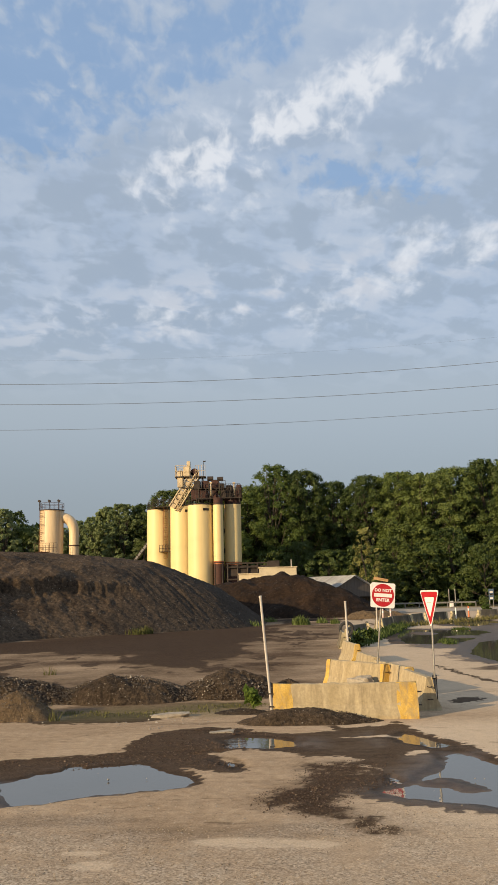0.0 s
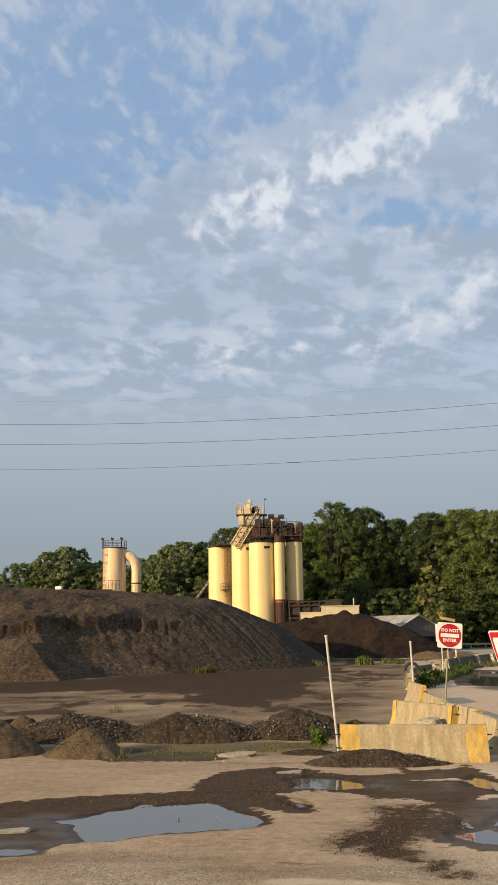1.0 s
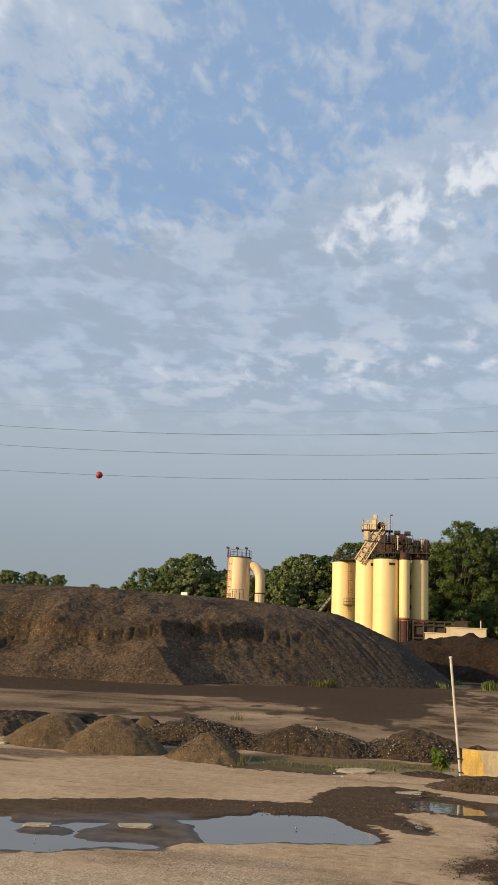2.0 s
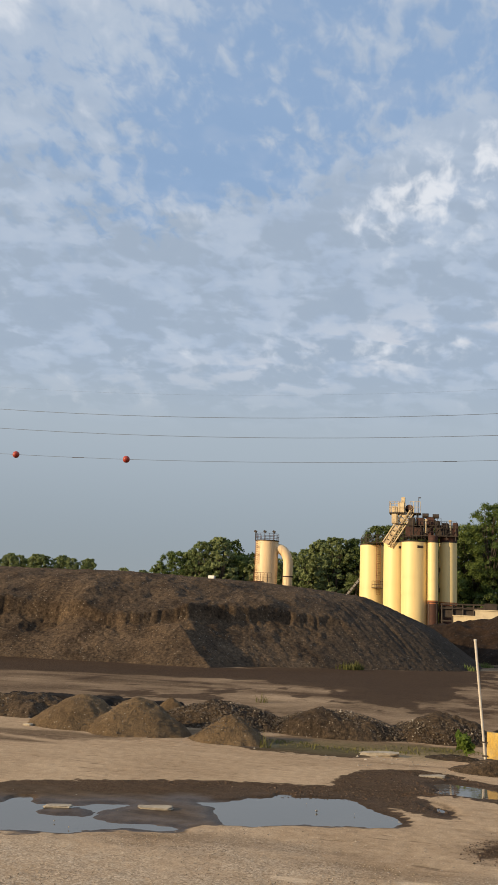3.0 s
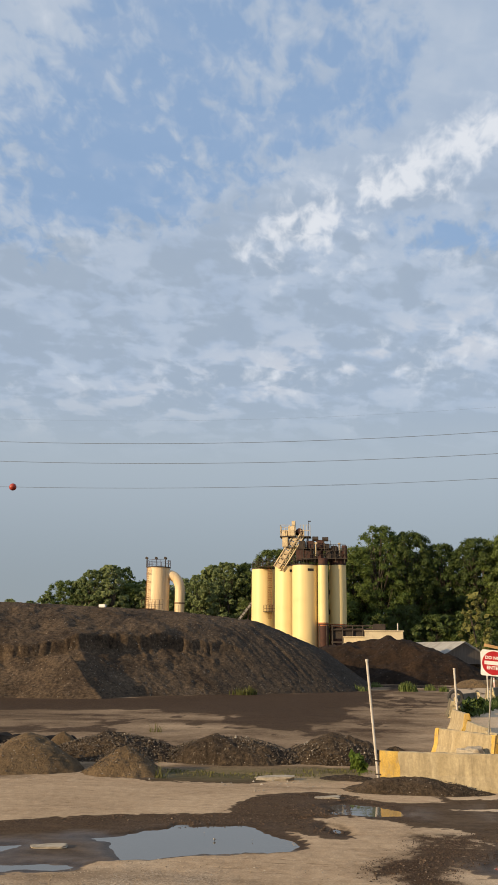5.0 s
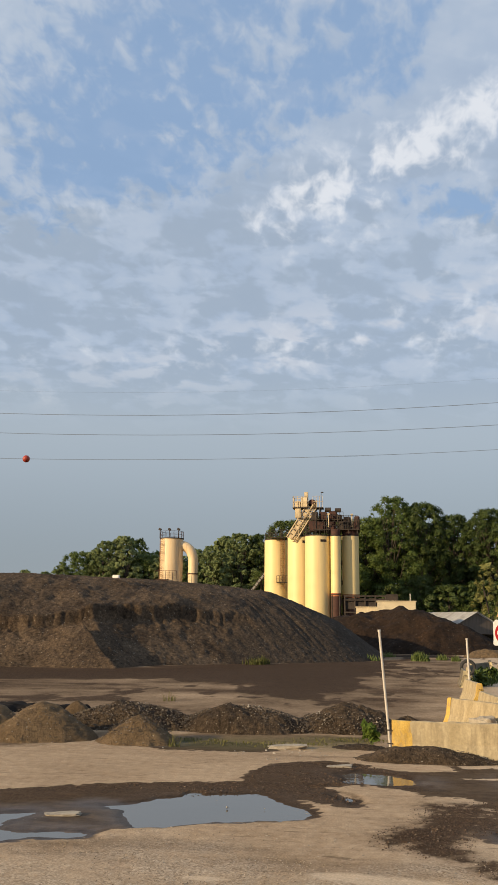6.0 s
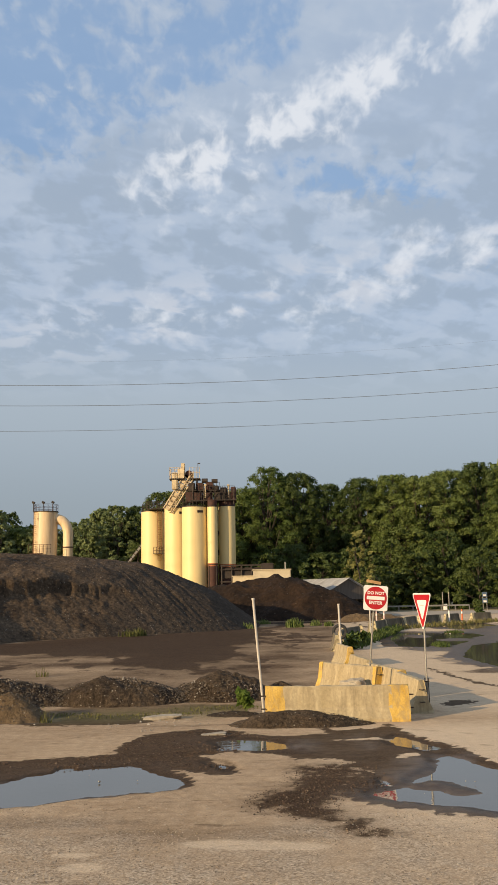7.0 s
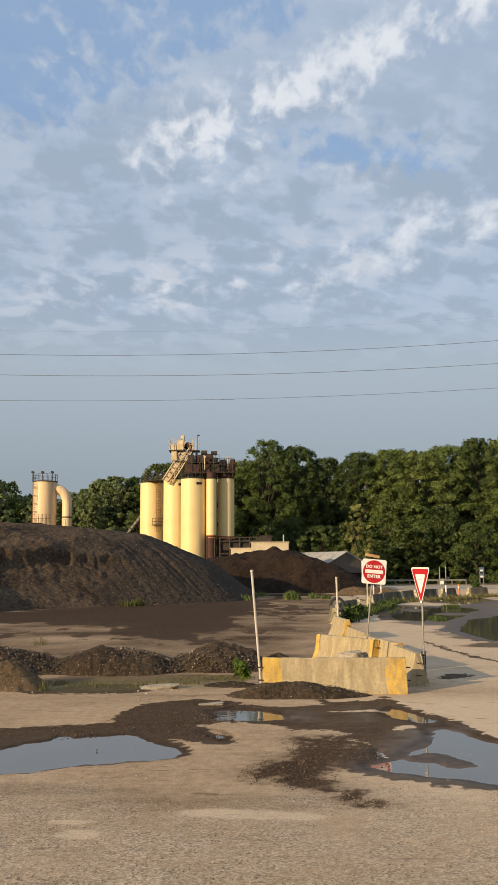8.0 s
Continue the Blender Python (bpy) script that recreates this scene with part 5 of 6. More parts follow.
# links between the silo tops
walkway = thing("silo_walkway", (-13.5, 134.5, 0), "railed dark steel walkway across the silo tops", "walkway")
b = bm_new()
box(b, 0.4, 0, 16.05, 7.6, 1.3, 0.1)
part("deck", b, M["dark_steel"], walkway)
rail_line(walkway, (-3.4, -0.65, 16.1), (4.2, -0.65, 16.1), 1.1, 9)
rail_line(walkway, (-3.4, 0.65, 16.1), (4.2, 0.65, 16.1), 1.1, 9)

# low conveyor behind the first silo
ob = thing("feed_conveyor", (-20.5, 139.0, 0), "grey inclined feed conveyor beside the silo", "conveyor")
b = bm_new()
slope = pose(0, 0, 0, 0, -52, 0)
box(b, 0.6, 0, 8.6, 9.0, 1.4, 0.35, slope, 0.04)
part("belt_frame", b, M["galv"], ob)
b = bm_new()
for k in range(12):
    f = -4 + k * 0.7
    box(b, 0.6 + f * math.cos(radians(52)), -0.72, 8.6 + f * math.sin(radians(52)) + 0.05, 0.12, 0.06, 0.8, slope)
part("lattice", b, M["dark_steel"], ob)
b = bm_new()
rod(b, (-1.4, 0, 0), (-1.4, 0, 6.0), 0.15, 8)
rod(b, (1.6, 0, 0), (1.6, 0, 9.8), 0.15, 8)
part("trestle", b, M["dark_steel"], ob)

# the exhaust stack with its bent duct
ob = thing("exhaust_stack", (-36.35, 150.0, 0), "pale cream exhaust stack with a bent duct and railed top", "stack")
b = bm_new()
cylinder(b, 0, 0, 0, 17.35, 2.0, 48)
part("shell", b, M["stack"], ob, smooth=True)
b = bm_new()
cylinder(b, 0, 0, 17.35, 17.5, 2.12, 48)
part("deck", b, M["dark_steel"], ob)
rail_ring(ob, 0, 0, 17.5, 2.05, 16, h=1.15, material=M["rust"])
for x in (-1.95, -0.25, 1.4):
    b = bm_new()
    rod(b, (x, -1.0, 17.4), (x, -1.0, 18.95), 0.06, 6)
    box(b, x, -1.0, 19.0, 0.5, 0.35, 0.4, pose(0, 0, 0, 0, 25, 0), 0.05)
    part("flood_lamp", b, M["dark_steel"], ob, "dark flood lamp on a stalk")
cu = bpy.data.curves.new("duct_path", "CURVE")
cu.dimensions, cu.bevel_depth, cu.bevel_resolution, cu.resolution_u = "3D", 0.86, 6, 16
sp = cu.splines.new("BEZIER")
sp.bezier_points.add(2)
for bp, co, l, r in zip(sp.bezier_points, ((1.2, 0, 16.3), (3.9, 0, 13.2), (3.9, 0, 0.0)), ((0.2, 0, 16.4), (3.9, 0, 15.3), (3.9, 0, 4.0)), ((3.0, 0, 16.2), (3.9, 0, 10.0), (3.9, 0, -1.0))):
    bp.co, bp.handle_left, bp.handle_right = co, l, r
    bp.handle_left_type = bp.handle_right_type = "FREE"
tmp = bpy.data.objects.new("duct_path", cu)
scene.collection.objects.link(tmp)
me = bpy.data.meshes.new_from_object(tmp.evaluated_get(bpy.context.evaluated_depsgraph_get()))
bpy.data.objects.remove(tmp)
me.materials.clear()
me.materials.append(M["stack"])
for f in me.polygons:
    f.use_smooth = True
duct = new("duct", me)
duct.parent = ob
for z in (11.2, 7.0):
    b = bm_new()
    cylinder(b, 3.9, 0, z, z + 0.18, 0.95, 28)
    part("flange", b, M["rust"], duct)
ladder(ob, -1.35, -1.55, 7.5, 17.3, 0.6)
b = bm_new()
box(b, -1.0, -2.1, 10.2, 2.2, 1.2, 0.1)
box(b, -0.9, -2.1, 9.6, 1.4, 1.0, 1.0, None, 0.05)
part("landing", b, M["rust"], ob, "rusty landing")
rail_line(ob, (-2.2, -2.7, 10.2), (1.6, -2.7, 10.2), 1.5, 6, M["rust"])
rail_line(ob, (-2.2, -2.7, 8.2), (1.6, -2.7, 8.2), 1.5, 6, M["rust"])

# low plant buildings
ob = thing("plant_cabin", (1.9, 110.5, 0), "low cream cabin behind the brown pile", "building")
b = bm_new()
box(b, -0.1, 0, 2.85, 4.6, 5.0, 5.7, None, 0.03)
part("wall", b, M["office"], ob)
b = bm_new()
box(b, -0.1, 0, 5.76, 4.8, 5.2, 0.12, None, 0.03)
part("roof", b, M["office"], ob)
b = bm_new()
box(b, -0.6, -1.6, 6.2, 1.5, 1.0, 0.8, None, 0.05)
part("roof_unit", b, M["dark_steel"], ob)
b = bm_new()
rod(b, (1.6, -1.6, 5.7), (1.6, -1.6, 6.7), 0.08, 8)
part("vent", b, M["galv"], ob)
ob = thing("plant_cabin", (-1.5, 116, 0), "low cream cabin below dark plant frames", "building")
b = bm_new()
box(b, 0, 0, 2.55, 3.4, 4.0, 5.1, None, 0.03)
part("wall", b, M["office"], ob)
b = bm_new()
box(b, 0, 0, 5.15, 3.6, 4.2, 0.12, None, 0.02)
part("roof", b, M["office"], ob)
ob = thing("steel_frame", (-1.5, 124, 0), "dark steel frame of the plant with open bays", "frame")
for x in np.arange(-3.5, 3.6, 1.4):
    b = bm_new()
    rod(b, (x, 0, 0), (x, 0, 6.9), 0.12, 6)
    part("column", b, M["dark_steel"], ob)
for z in (4.6, 6.3, 6.85):
    b = bm_new()
    box(b, 0, 0, z, 7.4, 0.25, 0.2)
    part("beam", b, M["dark_steel"], ob)
b = bm_new()
box(b, 0, 1.2, 5.8, 7.0, 2.0, 1.5, None, 0.05)
part("bin", b, M["dark_steel"], ob)

# storage shed with an open gable end
D = 118.0
ob = thing("storage_shed", (12.15, D, 0), "open-ended dark storage shed with a pale metal roof", "building", turn=30)
hw, ln, eave, ridge = 3.4, 14.0, 3.0, 4.75
b = bm_new()
vs = [b.verts.new(p) for p in ((-hw - 0.3, -0.4, eave - 0.12), (0, -0.4, ridge), (0, ln, ridge), (-hw - 0.3, ln, eave - 0.12), (hw + 0.3, -0.4, eave - 0.12), (hw + 0.3, ln, eave - 0.12))]
b.faces.new((vs[0], vs[1], vs[2], vs[3]))
b.faces.new((vs[1], vs[4], vs[5], vs[2]))
bmesh.ops.solidify(b, geom=b.faces[:], thickness=0.1)
part("roof", b, M["roof"], ob, "pale ribbed metal roof")
for x in (-hw, hw):
    b = bm_new()
    box(b, x, ln / 2, eave / 2 - 0.1, 0.14, ln, eave - 0.2)
    part("wall", b, M["shed_wall"], ob)
b = bm_new()
box(b, 0, ln, eave / 2, hw * 2, 0.14, eave)
part("back_wall", b, M["shed_wall"], ob)
part("gable", plate([(-hw, 1.9), (hw, 1.9), (hw, eave - 0.15), (0, ridge - 0.12), (-hw, eave - 0.15)], 0.0, 0.12), M["shed_wall"], ob, "dark gable cladding")
for x in (-hw, -0.4, hw):
    b = bm_new()
    box(b, x, -0.02, 1.0, 0.22, 0.2, 2.0)
    part("door_post", b, M["white_post"] if x > 0 else M["shed_wall"], ob)

# ---- overhead cables ----
def cable(z, dip_x, k, r, y=90.0):
    b = bm_new()
    prev = None
    for i in range(90):
        x = -240 + i * (480 / 89)
        p = (x, y + 0.04 * x * 0, z + k * (x - dip_x) ** 2)
        if prev:
            rod(b, prev, p, r, 5)
        prev = p
    return tagged(part("power_cable", b, M["cable"]), "thin grey overhead power cable slung across the sky", "cable", "overhead cables")


CABLES = [(25.03, -12, 0.00092, 0.026), (22.80, -10.5, 0.00081, 0.026), (20.15, -14, 0.00070, 0.022), (27.6, -12, 0.0010, 0.005)]
for z, dx, k, r in CABLES:
    cable(z, dx, k, r)
wire = lambda i, x: CABLES[i][0] + CABLES[i][2] * (x - CABLES[i][1]) ** 2
for x in (-38.6, -52.6):
    b = bm_new()
    bmesh.ops.create_uvsphere(b, u_segments=24, v_segments=14, radius=0.40)
    ob = part("marker_ball", b, M["ball"], smooth=True)
    ob.location = (x, 90, wire(2, x))
    tagged(ob, "round orange-red marker ball on an overhead cable", "marker ball", "marker balls on the cable")
for i, x in ((2, -2.8), (2, -44.6)):
    b = bm_new()
    rod(b, (-0.7, 0, 0), (0.7, 0, 0.0), 0.03, 6)
    ob = part("cable_splice", b, M["dark_steel"])
    ob.location = (x, 90, wire(i, x))
    tagged(ob, "short dark splice sleeve on an overhead cable", "splice", "cable splices")


# ---- trees ----
def leaf_cloud(name, centres, radii, per, size, seed, material):
    """Leaf sprays on the outside of many clumps, as one mesh of small quads."""
    rng = np.random.default_rng(seed)
    C, Rr = np.array(centres), np.array(radii)
    cnt = np.maximum(14, (per * (Rr / Rr.mean()) ** 2).astype(int))
    own = np.repeat(np.arange(len(C)), cnt)
    n = len(own)
    d = rng.normal(size=(n, 3))
    d /= np.linalg.norm(d, axis=1)[:, None]
    d[:, 2] = np.where(d[:, 2] < -0.35, -d[:, 2], d[:, 2])
    rad = Rr[own] * (1.02 - 0.5 * rng.uniform(0, 1, n) ** 2.2) * (1 + 0.22 * np.sin(d[:, 0] * 5 + own) * np.cos(d[:, 1] * 6 + own * 1.7))
    P = C[own] + d * rad[:, None] * np.array([1, 1, 0.95])
    nrm = d * 1.0 + rng.normal(0, 0.55, (n, 3)) + np.array([0, 0, 0.25])
    nrm /= np.linalg.norm(nrm, axis=1)[:, None]
    ref = rng.normal(size=(n, 3))
    t1 = np.cross(nrm, ref)
    t1 /= np.linalg.norm(t1, axis=1)[:, None] + 1e-9
    t2 = np.cross(nrm, t1)
    s = size * rng.uniform(0.55, 1.35, n)[:, None]
    # some large sprays deep in each clump close it against the sky
    deep = rng.uniform(0, 1, n) < 0.10
    P[deep] = (C[own] + d * (Rr[own] * 0.5)[:, None])[deep]
    s[deep] *= 3.0
    quad = np.stack([P - t1 * s * 0.5, P + t2 * s * 0.38 + nrm * s * 0.1, P + t1 * s * 0.62, P - t2 * s * 0.38], 1)
    me = bpy.data.meshes.new(name)
    me.vertices.add(4 * n)
    me.vertices.foreach_set("co", quad.astype(np.float32).ravel())
    me.loops.add(4 * n)
    me.loops.foreach_set("vertex_index", np.arange(4 * n, dtype=np.int32))
    me.polygons.add(n)
    me.polygons.foreach_set("loop_start", np.arange(0, 4 * n, 4, dtype=np.int32))
    me.update()
    me.materials.append(material)
    return me


def tree(H, width, low, seed, material, label, leaf=0.18, per=135, clumps=90):
    rng = random.Random(seed)
    ob = thing("tree", (0, 0, 0), label, "tree", "trees of the wood")
    b = bm_new()
    pts = [Vector((0, 0, -0.2))]
    for i in range(1, 7):
        pts.append(Vector((rng.uniform(-0.25, 0.25) * i * 0.5, rng.uniform(-0.25, 0.25) * i * 0.5, H * 0.85 * i / 6)))
    r0 = H * 0.016
    for i, (p, q) in enumerate(zip(pts, pts[1:])):
        rod(b, p, q, r0 * (1 - i / 6.6), 8, r0 * (1 - (i + 1) / 6.6))
    centres, radii = [], []
    for k in range(clumps):
        f = (k + 0.5) / clumps
        z = H * (low + (1 - low) * f ** 0.9)
        a = k * 2.39996 + rng.uniform(-0.4, 0.4)
        z += rng.uniform(-0.05, 0.05) * H * (1 - f)
        lobe = 1 + 0.16 * math.sin(3 * a + seed + f * 6) + 0.12 * math.sin(5 * a - f * 17 + seed)
        spread = width / 2 * (math.sin(math.pi * min(1, 0.22 + 0.76 * f)) ** 0.5) * rng.uniform(0.12, 1.0) ** 0.40 * lobe
        rr = width * rng.uniform(0.03, 0.10) * (1.15 - 0.35 * f)
        c = Vector((spread * math.cos(a), spread * math.sin(a), min(z, H - rr * 0.75) - 0.12 * H * max(0.0, spread * 2 / width - 0.55) * f))
        centres.append(tuple(c))
        radii.append(rr)
        if k % 7 == 0:
            j = min(5, max(1, int(f * 5)))
            rod(b, pts[j], c - Vector((0, 0, rr * 0.3)), r0 * 0.33, 6, r0 * 0.08)
    part("trunk", b, M["bark"], ob)
    crown = new("crown", leaf_cloud("crown", centres, radii, per, leaf, seed, material))
    crown.parent = ob
    return ob


kinds = [
    tree(24, 13.0, 0.06, 11, M["leaf"], "tall broad-leaved tree in full summer leaf", clumps=330),
    tree(22, 11.0, 0.05, 12, M["leaf_dark"], "tall dark green tree in the wood edge", clumps=300),
    tree(25, 11.5, 0.07, 13, M["leaf"], "tall slender tree in full summer leaf", clumps=310),
    tree(18, 12.0, 0.03, 14, M["leaf_light"], "rounded sunlit light green tree", clumps=300),
    tree(20, 10.5, 0.04, 15, M["leaf_dark"], "dense dark green tree with an uneven crown", clumps=300),
    # edge bushes use the dark leaf so their colour carries the understory shade
    tree(9, 8.5, 0.02, 16, M["leaf_dark"], "bushy young tree at the wood edge", leaf=0.24, per=75, clumps=110),
    tree(11, 7.0, 0.02, 17, M["leaf_dark"], "bushy young tree at the wood edge", leaf=0.24, per=75, clumps=110),
]
kinds += [
    tree(22, 12.0, 0.05, 41, M["leaf_dark"], "tall dark green tree deep in the wood", leaf=0.42, per=42, clumps=150),
    tree(20, 12.0, 0.03, 42, M["leaf_light"], "distant light green tree beyond the pile", leaf=0.42, per=48, clumps=150),
    tree(23, 12.0, 0.05, 43, M["leaf"], "tall green tree deep in the wood", leaf=0.42, per=42, clumps=150),
]
kinds += [
    # far trees, their leaves lightened to stand for haze
    tree(17, 6.6, 0.04, 51, M["leaf_hazed"], "upright feathery tree beyond the pile, paled for haze", leaf=0.20, per=85, clumps=300),
    tree(15, 5.6, 0.03, 52, M["leaf_hazed"], "upright feathery tree beyond the pile, paled for haze", leaf=0.20, per=85, clumps=260),
]
BASE_H = [24, 22, 25, 18, 20, 9, 11, 22, 20, 23, 17, 15]
# the wood: two ranks whose height follows the skyline
WX = [-64, -62, -56, -51, -44, -38, -31, -27, -20, -16, -10, -3, 2, 7, 11, 14, 20, 27, 33, 38, 45, 62]
WH = [14.5, 16.2, 18.0, 20.0, 16.0, 18.0, 17.6, 20.2, 19.0, 22.2, 21.5, 22.2, 24.6, 23.8, 23.5, 22.4, 23.2, 23.2, 23.4, 24.2, 25.0, 24.0]
WY = [170, 170, 170, 170, 172, 170, 165, 160, 158, 152, 155, 155, 154, 154, 156, 152, 150, 150, 150, 146, 147, 150]
WOOD, BACK = [], []
x, order = -64.0, random.Random(21)
while x < 60:
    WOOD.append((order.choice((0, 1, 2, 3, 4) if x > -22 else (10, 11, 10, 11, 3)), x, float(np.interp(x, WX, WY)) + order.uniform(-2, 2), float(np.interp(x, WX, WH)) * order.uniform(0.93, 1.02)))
    BACK.append((order.choice((7, 9)), x + 2.4, float(np.interp(x, WX, WY)) + order.uniform(9, 13), float(np.interp(x + 2.4, WX, WH)) * order.uniform(0.93, 1.04)))
    BACK.append((7, x - 0.5, float(np.interp(x, WX, WY)) + order.uniform(17, 21), float(np.interp(x, WX, WH)) * order.uniform(0.86, 0.95)))
    x += order.uniform(4.2, 5.6) if x > -22 else order.uniform(2.9, 4.2)
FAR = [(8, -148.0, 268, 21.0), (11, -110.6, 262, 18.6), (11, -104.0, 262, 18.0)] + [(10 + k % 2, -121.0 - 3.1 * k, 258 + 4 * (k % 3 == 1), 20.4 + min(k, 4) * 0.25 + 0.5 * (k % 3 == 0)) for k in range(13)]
EDGE = [(5, 15.5, 139, 9.5), (6, 21.0, 140, 11.0), (5, 25.0, 137, 8.5), (6, 29.5, 138, 12.0), (5, 33.0, 132, 9.0), (6, 37.0, 142, 10.5), (5, 48.0, 142, 9.5), (5, 10.5, 140, 9.0), (6, 6.0, 142, 10.5), (6, 51, 141, 10), (5, 18.0, 133, 6.5), (5, 1.5, 143, 9.0), (6, 24.0, 145, 13), (6, 40, 145, 13), (5, 52, 136, 9)]
used = set()
for kind, x, y, h in WOOD + BACK + FAR + EDGE:
    m = pose(x, y, 0, 0, 0, random.uniform(0, 360))
    if kind in used:
        t = copy_thing(kinds[kind], m)
    else:
        t = kinds[kind]
        used.add(kind)
        t.matrix_basis = m
    f = h / BASE_H[kind]
    wide = max(f, 0.85 if kind < 10 else 1.0) * random.uniform(0.95, 1.15)
    t.scale = (wide, wide, f)

# one thin yellowing tree in front of the wood
b_tree = tree(11.5, 4.2, 0.3, 29, M["leaf_yellow"], "thin yellowing young tree with a bare pale trunk", leaf=0.26, per=60, clumps=46)
b_tree.location = (14.6, 126, 0)


# ---- grass and weeds ----
def blades(name, spots, n, h, seed, material, label, lean=0.35, width=0.012):
    rng = np.random.default_rng(seed)
    V, F = [], []
    for k in range(n):
        cx, cy, rx, ry = spots[k % len(spots)]
        r, a = math.sqrt(rng.uniform()), rng.uniform(0, 6.283)
        x, y = cx + rx * r * math.cos(a), cy + ry * r * math.sin(a)
        hh = h * rng.uniform(0.4, 1.15) * (1.1 - 0.5 * r)
        t = rng.uniform(0, 6.283)
        dx, dy = math.cos(t), math.sin(t)
        lx, ly = rng.normal(0, lean) * hh, rng.normal(0, lean) * hh
        w = width * rng.uniform(0.7, 1.4)
        i = len(V)
        V += [(x - dx * w, y - dy * w, -0.01), (x + dx * w, y + dy * w, -0.01), (x + lx * 0.4 + dx * w * 0.7, y + ly * 0.4 + dy * w * 0.7, hh * 0.6), (x + lx * 0.4 - dx * w * 0.7, y + ly * 0.4 - dy * w * 0.7, hh * 0.6), (x + lx, y + ly, hh)]
        F += [(i, i + 1, i + 2, i + 3), (i + 3, i + 2, i + 4)]
    me = bpy.data.meshes.new(name)
    me.from_pydata(V, [], F)
    me.materials.append(material)
    return tagged(new(name, me), label, "grass", kind="stuff")


blades("grass", [(-3.6, 22.9, 1.6, 0.5), (-1.6, 23.8, 1.2, 0.7), (-4.9, 23.4, 1.0, 0.3), (-0.6, 24.2, 0.8, 0.5), (-2.2, 23.2, 1.2, 0.4)], 700, 0.08, 7, M["grass"], "sparse rank grass along the wet verge")
blades("grass", [(3.2, 77.0, 0.8, 0.5)], 420, 0.85, 8, M["leaf_light"], "tall bright green grass clump at the pile foot", 0.2, 0.035)
blades("grass", [(0.4, 86.0, 0.9, 0.5), (5.2, 80.0, 0.5, 0.4), (6.2, 78, 0.4, 0.3), (-1.0, 76, 0.8, 0.4)], 420, 0.6, 9, M["leaf_light"], "tall grass clumps at the pile foot", 0.2, 0.035)
blades("grass", [(-9.4, 66.0, 0.9, 0.5), (-8.9, 66.8, 0.6, 0.4)], 220, 0.65, 10, M["grass"], "pale dry grass clump at the pile foot", 0.2, 0.03)
blades("grass", [(5.0 + 0.42 * k, 48.0 + 1.55 * k, 0.7, 1.0) for k in range(14)], 1900, 0.55, 12, M["weed"], "weeds growing along the barrier line", 0.3, 0.03)
blades("grass", [(11.0 + 1.15 * k, 69.5 + 1.25 * k, 0.8, 0.7) for k in range(11)], 1000, 0.5, 13, M["grass"], "weeds growing along the barrier line", 0.3, 0.03)
blades("grass", [(9.9, 48.4, 0.5, 1.2), (13.6, 62.0, 0.7, 0.5)], 520, 0.3, 14, M["weed"], "grass tussock standing in a puddle", 0.3, 0.02)
blades("grass", [(13.3, 43.6, 0.9, 1.5), (14.4, 42.6, 1.0, 1.5), (13.9, 44.6, 1.0, 1.2)], 9000, 0.85, 24, M["bright_grass"], "tall bright green grass mound standing in a puddle", 0.30, 0.009)
blades("grass", [(-8.2, 34.4, 0.25, 0.2), (-5.1, 22.2, 0.2, 0.15)], 60, 0.42, 18, M["grass"], "lone weed tufts on the bare yard", 0.35, 0.012)


def leafy_weed(x, y, h, w, seed, label, n=130, leaf=0.09, green="weed"):
    ob = thing("weed_plant", (x, y, 0), label, "plant", "leafy weeds")
    rng = random.Random(seed)
    b = bm_new()
    tips = []
    for k in range(9):
        a = rng.uniform(0, 6.28)
        tip = Vector((w * rng.uniform(0.2, 0.9) * math.cos(a), w * rng.uniform(0.2, 0.9) * math.sin(a), h * rng.uniform(0.55, 1)))
        rod(b, (0, 0, -0.02), tip, 0.008, 5, 0.003)
        tips.append(tip)
    part("stems", b, M[green], ob)
    cl = new("leaves", leaf_cloud("leaves", [tuple(t * f) for t in tips for f in (0.55, 0.85)], [w * 0.33] * 18, n // 6, leaf, seed, M[green]))
    cl.parent = ob
    return ob


leafy_weed(-0.25, 23.15, 0.60, 0.34, 3, "bright green leafy weed beside the leaning pole", 260, 0.075, "bright_grass")
leafy_weed(5.0, 47.0, 0.7, 0.45, 5, "bright green leafy weed by the barriers", 160, 0.14)
leafy_weed(5.6, 50.0, 0.8, 0.6, 6, "bright green leafy weed by the barriers", 160, 0.14)
leafy_weed(21.0, 84.3, 1.35, 0.55, 8, "tall leafy weed by the far barriers", 160, 0.2)

# ---- far side of the yard ----
road = bm_new()
q = [road.verts.new(p) for p in ((14, 106, 0.03), (90, 108, 0.03), (90, 122, 0.06), (15, 122, 0.06))]
road.faces.new(q)
M["pale_road"] = surface("pale_road_dust", (0.30, 0.25, 0.19), (0.40, 0.34, 0.27), 0.6, 0.9, grain=0.1)
tagged(part("road", road, M["pale_road"]), "pale dusty road beyond the barriers", "road", kind="structure")
ob = thing("guard_rail", (22, 126, 0), "long pale guard rail along the far road", "guard rail")
b = bm_new()
box(b, 0, 0, 0.72, 16, 0.06, 0.22, None, 0.02)
part("rail", b, M["galv"], ob)
for k in range(9):
    b = bm_new()
    box(b, -8 + 2 * k, 0.08, 0.4, 0.12, 0.12, 0.8)
    part("post", b, M["galv"], ob)
ob = thing("utility_box", (27.2, 128, 0), "small white utility box with two thin posts", "utility box")
b = bm_new()
box(b, -0.2, 0, 0.42, 0.5, 0.5, 0.84, None, 0.05)
part("cabinet", b, M["sign_white"], ob)
